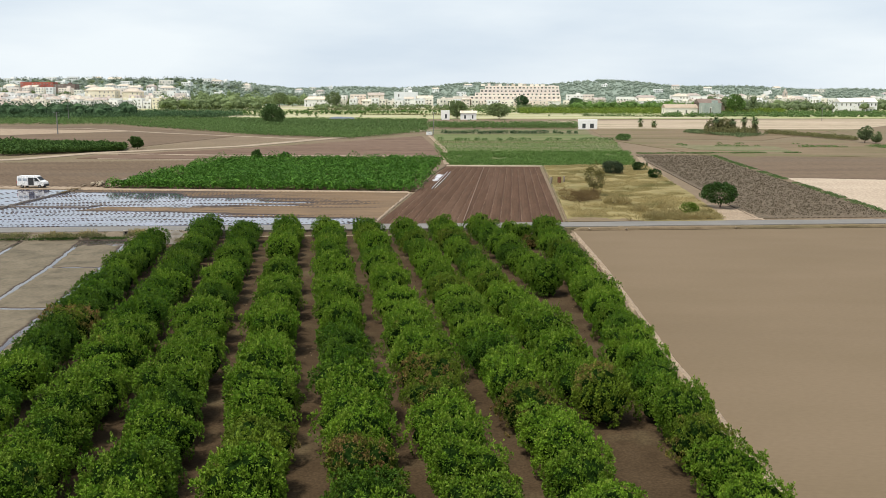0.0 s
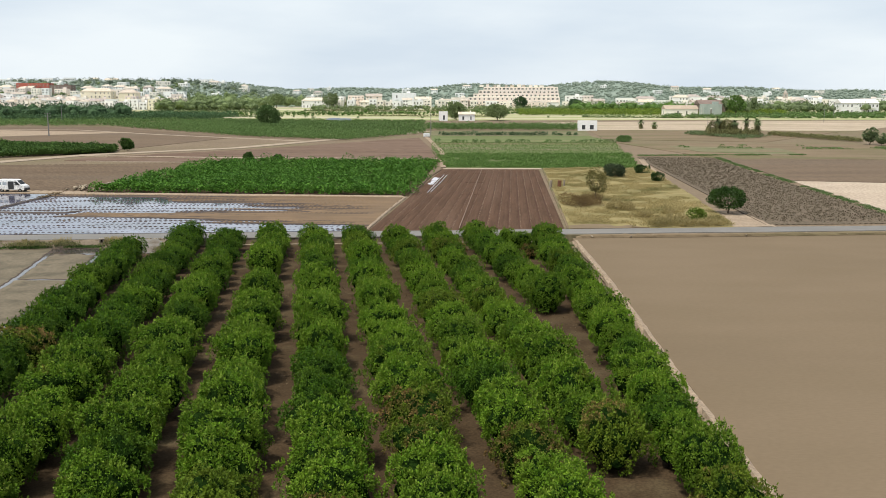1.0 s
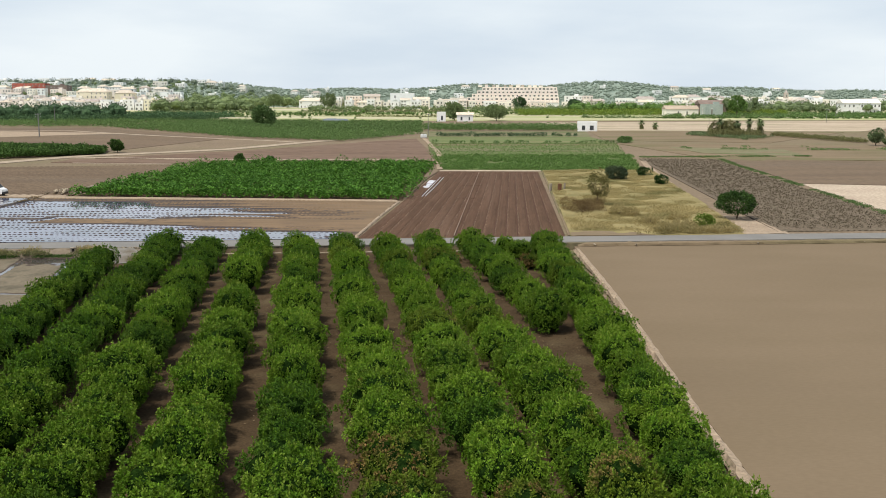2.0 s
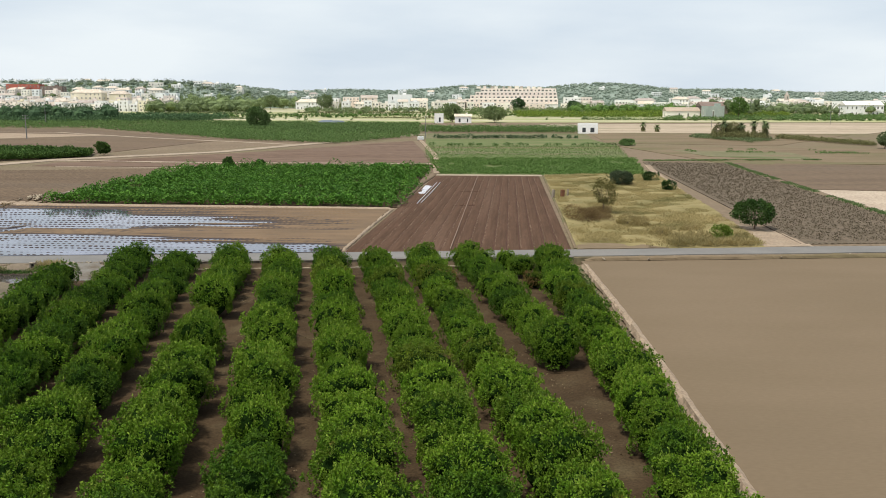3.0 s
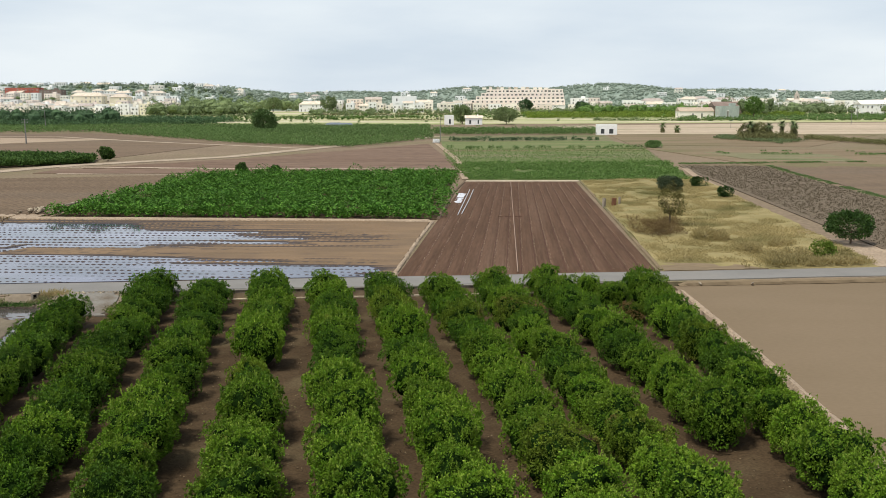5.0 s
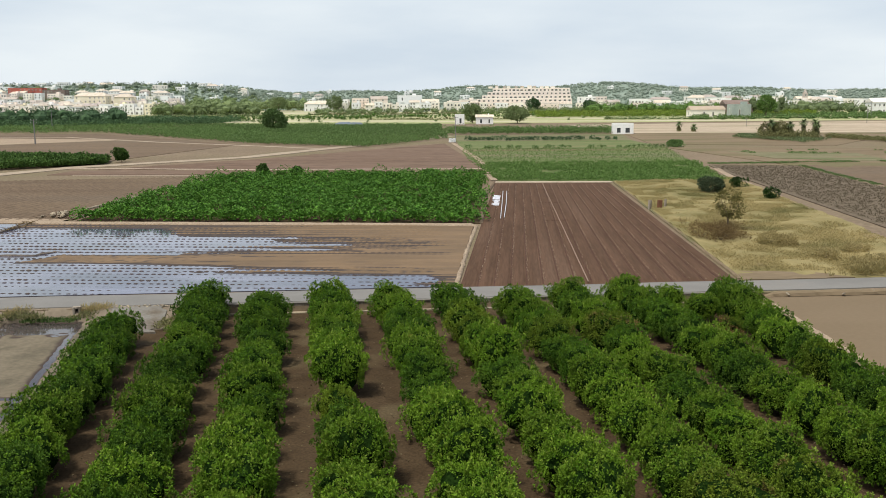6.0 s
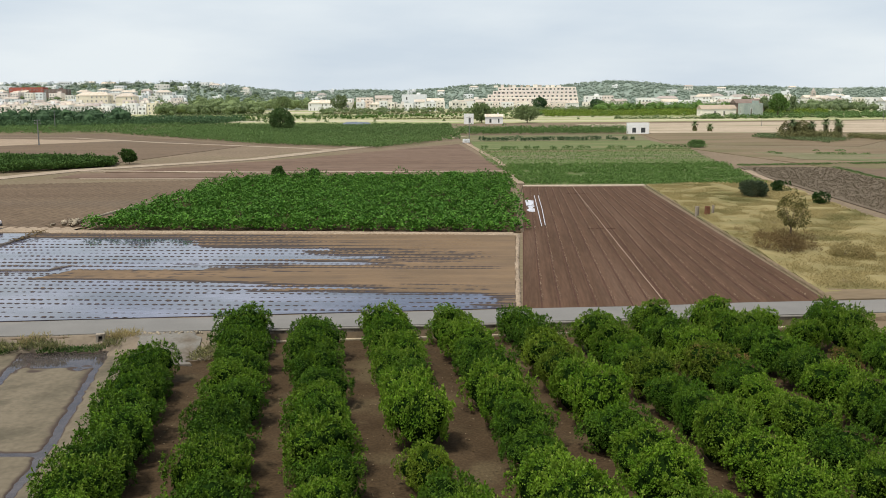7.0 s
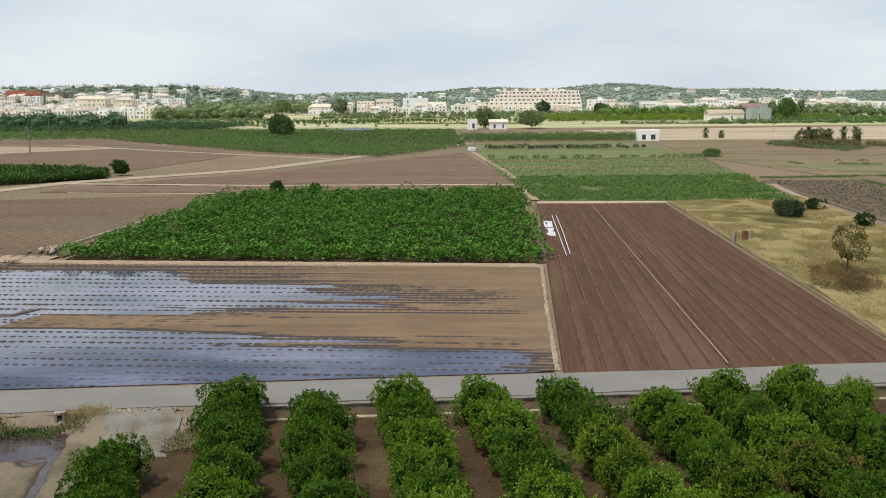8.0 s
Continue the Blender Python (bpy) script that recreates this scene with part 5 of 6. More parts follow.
greenery("ridge_weeds", [(13.6, 30), (14.8, 30), (16.6, 118), (15.2, 118)], 0.4, 0.3, 14, 0.24, 0.06, M_GROVE, 85, "green weeds along the foot of the earth ridge", "grass", off=LOW + 0.08, spread=0.25, patch=(2.6, 0.42))
greenery("path_weeds", [(84, 320), (200, 300), (206, 312), (84, 336)], 2.0, 0.45, 40, 0.4, 0.2, M_FARGROVE, 84, "low weeds on the plot edges", "shrubs", spread=1.2, keep=0.6, patch=(9.0, 0.5))


# ---- the town ----
def window_mesh():
    """A window of one by one metre: frame proud of the wall, glass set back in it. It faces -y."""
    bm = box(-0.5, 0.5, -0.06, 0.05, 0, 1)
    front = min(bm.faces, key=lambda f: f.calc_center_median().y)
    bmesh.ops.inset_region(bm, faces=[front], thickness=0.08)
    bmesh.ops.inset_region(bm, faces=[front], thickness=0.005, depth=-0.04)
    front.material_index = 1
    me = bpy.data.meshes.new("window")
    bm.to_mesh(me)
    bm.free()
    me.materials.append(M_WHITE)
    me.materials.append(M_PANE)
    return me


WINDOW = window_mesh()
DARK_WINDOW = WINDOW.copy()
DARK_WINDOW.materials[1] = M_GLASS


def building(name, x, y, w, d, h, storeys, mat, label, roof="flat", cols=4, yaw=0.0, sink=1.0, roof_mat=None, group="town houses", z=None, category="house", win=1.3):
    """A house with walls, a roof and windows storey by storey on its front and sides."""
    base = float(ground_z(x, y)) if z is None else z
    ob = empty(name, pose(x, y, base, 0, 0, yaw), label, category, group)
    part("wall", box(-w / 2, w / 2, -d / 2, d / 2, -sink, h), mat, ob)
    bm = bmesh.new()
    if roof == "flat":
        for x0, x1, y0, y1 in ((-w / 2, w / 2, -d / 2, -d / 2 + 0.3), (-w / 2, w / 2, d / 2 - 0.3, d / 2), (-w / 2, -w / 2 + 0.3, -d / 2 + 0.3, d / 2 - 0.3), (w / 2 - 0.3, w / 2, -d / 2 + 0.3, d / 2 - 0.3)):
            add_box(bm, x0, x1, y0, y1, h, h + 0.8)
        add_box(bm, -w / 2 + 0.3, w / 2 - 0.3, -d / 2 + 0.3, d / 2 - 0.3, h, h + 0.12)
        part("roof", bm, roof_mat or mat, ob)
        if (int(abs(x) * 7) + int(y)) % 5 < 2 and group != "field huts":
            part("stair_head", box(w * 0.1, w * 0.1 + min(4, w * 0.3), -1.5, 1.5, h + 0.12, h + 2.6), mat, ob)
    else:
        o, top = 0.45, h + min(w, d) * 0.22
        run = d * 0.3 if roof == "hip" else 0.0
        v = [bm.verts.new(p) for p in ((-w / 2 - o, -d / 2 - o, h), (w / 2 + o, -d / 2 - o, h), (w / 2 + o, d / 2 + o, h), (-w / 2 - o, d / 2 + o, h), (-w / 2 - o + run, 0, top), (w / 2 + o - run, 0, top))]
        for q in ((0, 1, 5, 4), (2, 3, 4, 5), (1, 2, 5), (3, 0, 4), (3, 2, 1, 0)):
            bm.faces.new([v[k] for k in q])
        part("roof", bm, roof_mat or M_TERRACOTTA, ob)
        part("chimney", box(w * 0.2, w * 0.2 + 0.7, -0.4, 0.4, h + 0.5, top + 0.7), mat, ob)
    gap = h / storeys
    pick = random.Random(int(abs(x) * 13 + y * 7))
    porch = pick.randrange(cols) if cols > 2 and group != "field huts" else -1
    for s in range(storeys):
        for c in range(cols):
            wx = -w / 2 + w * (c + 0.5 + pick.uniform(-0.12, 0.12)) / cols
            if porch >= 0 and pick.random() < 0.22:
                continue
            if c == porch and s:
                balcony(ob, wx, -d / 2, s * gap + 0.2, min(w * 0.5, 4.2), mat)
            ww = min(win, w / cols * 0.62) * pick.uniform(0.7, 1.15)
            tall = gap * 0.5 if s else gap * 0.62
            shared("window", DARK_WINDOW if group == "field huts" else WINDOW, ob, pose(wx, -d / 2 - 0.01, s * gap + gap * (0.26 if s else 0.1)) @ Matrix.Diagonal((ww, 1, tall, 1)))
        for side in (-1, 1):
            shared("window", WINDOW, ob, pose(side * (w / 2 + 0.01), 0, s * gap + gap * 0.26, 0, 0, 90 * side) @ Matrix.Diagonal((1.2, 1, gap * 0.5, 1)))
    return ob


def balcony(parent, x, y, z, w, mat):
    bm = box(x - w / 2, x + w / 2, y - 1.2, y, z - 0.15, z)
    add_box(bm, x - w / 2, x + w / 2, y - 1.2, y - 1.05, z, z + 0.95)
    return part("balcony", bm, mat, parent)


# the long stepped apartment block
def apartment_block(x, y):
    w, gap = 98.0, 3.6
    ob = empty("apartment_block", pose(x, y, float(ground_z(x, y)), 0, 0, -3), "long pinkish cream apartment block with stepped terraces", "apartments")
    rng = random.Random(77)
    for s in range(6):
        front = -11.0 + 2.2 * max(0, s - 1)
        left, right = -w / 2 + 5.5 * max(0, s - 2), w / 2 - 0.6 * max(0, s - 2)
        mat = M_PINK
        part("storey", box(left, right, front, 10.0, s * gap - (1 if s == 0 else 0), (s + 1) * gap), mat, ob)
        part("parapet", box(left - 0.1, right + 0.1, front - 1.3, front - 1.1, s * gap - 0.25, s * gap + 0.75), M_CREAM if s % 2 else M_PINK, ob)
        part("terrace_slab", box(left - 0.1, right + 0.1, front - 1.1, front, s * gap - 0.25, s * gap), M_CREAM, ob)
        n = 20
        for c in range(n):
            wx = left + (right - left) * (c + 0.5) / n
            shared("window", WINDOW, ob, pose(wx, front - 0.01, s * gap + 0.25) @ Matrix.Diagonal((rng.choice((1.6, 2.4, 2.9)), 1, rng.choice((2.1, 2.4)), 1)))
            if c % 2:
                part("party_wall", box(wx - 2.1, wx - 1.9, front - 1.1, front - 0.02, s * gap, s * gap + 2.6), M_CREAM, ob)
    for k in range(11):
        px = -w / 2 + 14 + k * 6.6 + rng.uniform(-1.5, 1.5)
        top = 6 * gap + rng.uniform(1.6, 3.0)
        part("roof_hut", box(px - rng.uniform(1.2, 2.6), px + rng.uniform(1.2, 2.6), -1, 5, 6 * gap, top), rng.choice((M_PINK, M_TERRACOTTA, M_CREAM)), ob)
    return ob


apartment_block(78, 1000)

building("country_house", -133, 962, 24, 14, 7.5, 2, M_WHITE, "white two-storey house among dark trees", "hip", 6, z=9.4)
building("hall", -43, 1060, 27, 20, 14, 2, M_WHITE, "tall plain white hall behind the terraces", "flat", 3, category="hall")
building("hut", 71.4, 452, 9.2, 6.0, 3.9, 1, M_WHITE, "small white field hut with dark openings", "flat", 2, yaw=-6, win=2.3, group="field huts", category="hut", sink=0.3)
building("hut", 1.2, 582, 5.5, 6.0, 5.0, 1, M_WHITE, "small white farm hut beside trees", "flat", 1, group="field huts", category="hut", sink=0.3)
building("hut", 16.0, 584, 10, 7.0, 4.0, 1, M_WHITE, "low white farm building with a dark opening", "gable", 2, group="field huts", category="hut", sink=0.3)
building("warehouse", 197, 676, 13, 12, 8.2, 1, M_GREYGREEN, "grey-green sheet-metal warehouse beside the meadow", "flat", 1, group="sheds", category="warehouse")
building("warehouse", 178, 690, 24, 12, 5.2, 1, M_CREAM, "low cream shed with a pale roof", "gable", 4, group="sheds", category="warehouse", roof_mat=M_LIGHT_SOIL)
building("shed", 208, 716, 20, 14, 8.4, 1, M_DARKROOF, "dark brown roofed shed", "gable", 1, group="sheds", category="shed", roof_mat=M_DARKROOF)
building("white_house", 337, 750, 30, 14, 8.6, 2, M_WHITE, "long white house with a row of windows", "gable", 9, category="house", roof_mat=M_CREAM)
building("red_block", -497, 1130, 40, 14, 12, 3, M_REDWALL, "brick-red apartment block on the slope", "flat", 9, group="hillside houses")
building("red_block", -462, 1126, 26, 14, 10, 3, M_DARKROOF, "dark red-brown block beside it", "flat", 6, group="hillside houses")
building("yellow_house", -366, 985, 32, 16, 15, 4, M_YELLOW, "yellow apartment house with hipped roof", "hip", 7)
building("yellow_house", -338, 1000, 18, 16, 13, 3, M_YELLOW, "yellow house beside the larger one", "hip", 4)


def church_tower(x, y):
    ob = empty("church_tower", pose(x, y, float(ground_z(x, y))), "slim stone church bell tower", "church tower")
    part("shaft", box(-2.4, 2.4, -2.4, 2.4, -6, 10), M_PINK, ob)
    part("belfry", box(-2.0, 2.0, -2.0, 2.0, 10, 15), M_TERRACOTTA, ob)
    bm = bmesh.new()
    bmesh.ops.create_cone(bm, cap_ends=True, segments=8, radius1=2.2, radius2=0.3, depth=4, matrix=Matrix.Translation((0, 0, 17)))
    part("dome", bm, M_TERRACOTTA, ob)
    for a in range(4):
        shared("window", WINDOW, ob, pose(0, 0, 11, 0, 0, 90 * a) @ pose(0, -2.02, 0) @ Matrix.Diagonal((1.6, 1, 3, 1)))


church_tower(376, 1010)


def town():
    """Rows of houses: the terraces before the apartment block, the hillside quarter and the right-hand quarter."""
    rng = np.random.default_rng(9)
    mats = [(M_WHITE, "white"), (M_CREAM, "cream"), (M_PINK, "pale pink"), (M_YELLOW, "pale yellow")]

    def some(x, y, w, d, h, weights, group, roof=None):
        mat, tone = mats[int(rng.choice(4, p=weights))]
        storeys = max(1, round(h / 3.2))
        kind = roof or rng.choice(["flat", "flat", "flat", "flat", "flat", "hip", "gable"])
        top = {"flat": "flat roof", "hip": "hipped tile roof", "gable": "tiled roof"}[str(kind)]
        building("house", x, y, w, d, h, storeys, mat, f"{tone} {storeys}-storey rendered house with a {top}", str(kind), max(2, int(w / 3.0)), rng.uniform(-14, 14), 3.0, group=group, win=1.7)

    # hillside quarter
    for row in range(9):
        y = 868 + row * 33
        x = -0.54 * y + rng.uniform(0, 10)
        stop = -0.285 * y
        while x < stop:
            w = rng.uniform(6.5, 12) if row < 5 else rng.uniform(8, 15)
            if rng.random() < (0.95 if row < 5 else 0.7):
                some(x + w / 2, y + rng.uniform(-9, 9), w, rng.uniform(9, 13), rng.uniform(5.2, 9.6), (0.42, 0.28, 0.26, 0.04), "hillside houses", "flat" if rng.random() < 0.6 else None)
            x += w + (rng.uniform(0.1, 2.5) if row < 5 else rng.uniform(1, 9))
    for row in range(4):
        y = 1130 + row * 100
        x = -0.56 * y
        while x < -0.2 * y:
            w = rng.uniform(10, 18)
            if rng.random() < 0.55:
                some(x, y + rng.uniform(-20, 20), w, 11, rng.uniform(5, 8), (0.6, 0.3, 0.1, 0.0), "hillside houses")
            x += w + rng.uniform(6, 22)
    # terraces before and beside the apartment block
    x = -104
    while x < 36:
        w = rng.uniform(6.5, 10)
        some(x, 925 + rng.uniform(-7, 7), w, 11, rng.uniform(6.0, 9.2), (0.62, 0.33, 0.05, 0.0), "terraced houses", "flat" if rng.random() < 0.7 else "gable")
        x += w + (rng.uniform(0.1, 0.8) if rng.random() < 0.85 else 5)
    for x0, y0 in ((-112, 985), (-92, 990), (-72, 980), (-20, 985), (6, 990), (20, 1020), (140, 980), (152, 985)):
        some(x0, y0, 17, 12, rng.uniform(7, 12), (0.4, 0.3, 0.3, 0.0), "terraced houses")
    x = 36
    while x < 160:
        w = rng.uniform(10, 15)
        some(x, 940 + rng.uniform(-8, 8), w, 10, rng.uniform(5.5, 8), (0.4, 0.5, 0.1, 0.0), "terraced houses")
        x += w + rng.uniform(0.5, 5)
    # right-hand quarter
    for row in range(4):
        y = 880 + row * 62
        x = 0.2 * y
        while x < 0.66 * y:
            w = rng.uniform(12, 22)
            if rng.random() < (0.9 if x < 0.34 * y else 0.7):
                some(x, y + rng.uniform(-12, 12), w, 12, rng.uniform(5.5, 9.5) + row * 0.6, (0.55, 0.25, 0.2, 0.0), "houses of the flat quarter")
            x += w + rng.uniform(0.5, 6)
    # scattered white villas in the wood
    for k in range(26):
        y = rng.uniform(1250, 1650)
        x = rng.uniform(-0.3, 0.5) * y
        some(x, y, rng.uniform(9, 15), 10, rng.uniform(5, 7.5), (0.7, 0.3, 0.0, 0.0), "villas in the wood")


town()


def blob():
    bm = bmesh.new()
    bmesh.ops.create_icosphere(bm, subdivisions=1, radius=1.0)
    v = np.array([w.co[:] for w in bm.verts])
    f = np.array([[q.index for q in t.verts] for t in bm.faces])
    bm.free()
    return v, np.concatenate([f, f[:, 2:]], 1)


BLOB = blob()


def wood(name, spots_at, height, mat, seed, label, cards=34, leaf=2.0, slim=1.0, lumps=2):
    """Many distant trees as one piece of stuff: uneven crowns of leaf cards round several dense masses, on stems."""
    rng = np.random.default_rng(seed)
    verts, faces, k = [], [], 0

    def add(v, f):
        nonlocal k
        verts.append(v)
        faces.extend((f + k).tolist())
        k += len(v)

    for x, y in spots_at:
        z = float(ground_z(x, y)) - 0.3
        h = height * rng.uniform(0.6, 1.3)
        r = h * rng.uniform(0.36, 0.58) * slim
        mid = np.array([x, y, z + h * 0.5])
        for _ in range(lumps):
            lump = BLOB[0] * (1 + rng.uniform(-0.22, 0.22, (len(BLOB[0]), 1))) * np.array([r, r, h * 0.4]) * rng.uniform(0.5, 0.72)
            add(lump + mid + rng.normal(0, 0.28, 3) * np.array([r, r, h * 0.2]), BLOB[1][:, :3])
        d = unit(rng.normal(size=(cards, 3)))
        c = d * np.cbrt(rng.uniform(0.35, 1, (cards, 1))) * np.array([r, r, h * 0.46]) + mid
        add(*leaf_quads(rng, c, d + np.array([0, 0, 0.2]), leaf, leaf * 0.75, 0.6))
        t = 0.02 * h + 0.08
        stem = np.array([[x - t, y, z], [x + t, y, z], [x + t, y, z + h * 0.5], [x - t, y, z + h * 0.5], [x, y - t, z], [x, y + t, z], [x, y + t, z + h * 0.5], [x, y - t, z + h * 0.5]])
        add(stem, np.array([[0, 1, 2, 3], [4, 5, 6, 7]]))
    me = bpy.data.meshes.new(name)
    me.from_pydata(np.concatenate(verts).tolist(), [], faces)
    return tagged(link_mesh(name, me, mat), label, "trees", kind="stuff")


def scattered(rng, n, x0, x1, y0, y1):
    """Places between two rays from the start of the flight (x as a share of y) and two distances."""
    y = rng.uniform(y0, y1, n)
    return np.stack([rng.uniform(x0, x1, n) * y, y], 1)


def woods():
    rng = np.random.default_rng(17)
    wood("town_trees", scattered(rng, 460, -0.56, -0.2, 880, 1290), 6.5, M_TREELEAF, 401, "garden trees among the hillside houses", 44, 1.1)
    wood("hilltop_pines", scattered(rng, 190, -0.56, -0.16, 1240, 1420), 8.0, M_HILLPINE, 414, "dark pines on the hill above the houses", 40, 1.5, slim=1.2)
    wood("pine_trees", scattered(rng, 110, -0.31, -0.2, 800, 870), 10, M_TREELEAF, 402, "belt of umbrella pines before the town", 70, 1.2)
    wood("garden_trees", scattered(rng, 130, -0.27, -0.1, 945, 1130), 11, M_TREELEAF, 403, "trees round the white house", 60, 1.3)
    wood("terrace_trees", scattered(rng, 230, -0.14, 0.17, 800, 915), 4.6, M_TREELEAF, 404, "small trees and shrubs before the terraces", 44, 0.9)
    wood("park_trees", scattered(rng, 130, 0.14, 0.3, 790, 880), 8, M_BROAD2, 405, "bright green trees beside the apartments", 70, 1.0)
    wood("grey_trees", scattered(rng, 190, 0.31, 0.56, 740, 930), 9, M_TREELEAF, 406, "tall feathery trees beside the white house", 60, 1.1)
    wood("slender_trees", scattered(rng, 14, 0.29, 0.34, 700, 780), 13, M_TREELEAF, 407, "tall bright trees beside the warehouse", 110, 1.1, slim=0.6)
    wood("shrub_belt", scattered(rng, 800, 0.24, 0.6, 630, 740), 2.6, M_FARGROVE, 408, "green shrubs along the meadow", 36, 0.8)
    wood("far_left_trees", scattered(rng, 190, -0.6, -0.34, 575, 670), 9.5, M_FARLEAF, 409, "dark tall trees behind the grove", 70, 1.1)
    for k, (x0, x1, y, h) in enumerate(((-210, -120, 655, 1.8), (-60, 40, 668, 1.5), (100, 235, 645, 2.0), (-150, -20, 742, 2.2), (60, 150, 765, 1.6), (-240, -150, 772, 2.4), (20, 110, 832, 2.2), (-120, 10, 812, 2.0))):
        n = int((x1 - x0) / 2.2)
        line = np.stack([np.linspace(x0, x1, n), y + 5 * np.sin(np.arange(n) * 0.11 + k) + rng.normal(0, 0.8, n)], 1)
        wood("meadow_hedge_low", line, h, M_OLIVE if k % 3 == 1 else M_TREELEAF, 420 + k, "low rough hedge across the dry meadow", 26, 0.8, slim=1.5)
    wood("meadow_shrubs", scattered(rng, 60, -0.25, 0.24, 620, 830), 2.2, M_TREELEAF, 410, "scattered shrubs in the meadow", 30, 0.8)
    wood("meadow_hedge", np.stack([np.linspace(-70, 160, 70), 720 + 14 * np.sin(np.arange(70) * 0.7)], 1), 3.2, M_BROAD2, 412, "bright green hedge across the meadow", 40, 0.9)
    wood("meadow_hedge_left", np.stack([np.linspace(-250, -60, 60), 690 + 10 * np.sin(np.arange(60) * 0.9)], 1), 3.0, M_GROVE, 413, "green hedge across the meadow", 40, 0.9)
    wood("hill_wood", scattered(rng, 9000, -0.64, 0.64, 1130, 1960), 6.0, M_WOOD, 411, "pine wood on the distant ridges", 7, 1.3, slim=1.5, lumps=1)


woods()
greenery("young_orchard", [(58, 690), (262, 702), (296, 796), (64, 800)], 3.4, 2.6, 24, 0.95, 0.6, M_YOUNGBUSH, 94, "yellow-green young orchard before the apartments", "grove", spread=1.5, row_gap=4.6, vary=0.3, patch=(30.0, 0.22), facing=True)
for k, (x, y, h, r, m, words) in enumerate((
        (9.5, 596, 11, 6, M_TREELEAF, "leafy tree behind the farm hut"), (36, 590, 9, 7, M_TREELEAF, "spreading tree behind the farm hut"),
        (-110, 920, 15, 8, M_TREELEAF, "broad pine beside the white house"), (-170, 950, 14, 9, M_TREELEAF, "broad pine beside the white house"),
        (76, 880, 12, 6, M_FARLEAF, "dark tree before the apartment block"), (128, 890, 9, 6, M_FARLEAF, "dark tree before the apartment block"),
        (213, 668, 14, 6.5, M_BROAD2, "tall bright green tree beside the warehouse"), (70.5, 356, 1.9, 2.6, M_FARGROVE, "low spreading bush in the grass"))):
    tree("tree", x, y, h, r, m, 500 + k, words, leaf=1.2 if y > 500 else 0.5, clumps=110)


# ---- poles ----
def power_pole(x, y, height, label, arms=1, thin=0.16):
    ob = empty("power_pole", pose(x, y, float(ground_z(x, y)), 0, 0, 12), label, "power pole", "power poles")
    part("shaft", add_tube(bmesh.new(), (0, 0, -0.5), (0, 0, height), thin, thin * 0.6, 8), M_STEEL, ob)
    for k in range(arms):
        z = height - 0.35 - k * 1.1
        arm = part("crossarm", box(-1.1, 1.1, -0.06, 0.06, z, z + 0.12), M_STEEL, ob)
        for dx in (-1.0, 0.0, 1.0):
            part("insulator", add_tube(bmesh.new(), (dx, 0, z + 0.12), (dx, 0, z + 0.42), 0.07, 0.05, 6), M_WHITE, arm)


power_pole(-167.6, 396, 9.6, "steel lattice power pole in the brown field", 2, 0.28)
power_pole(-224, 546, 10.5, "pale power pole before the dark grove", 1, 0.2)
power_pole(-4.4, 404, 9.4, "tall slim pole at the track's end", 1, 0.18)
power_pole(272, 640, 11, "pale pole behind the meadow", 1, 0.2)
power_pole(232, 560, 8, "slim pole in the pale field", 1, 0.16)
power_pole(150, 520, 4, "short post in the pale field", 1, 0.14)


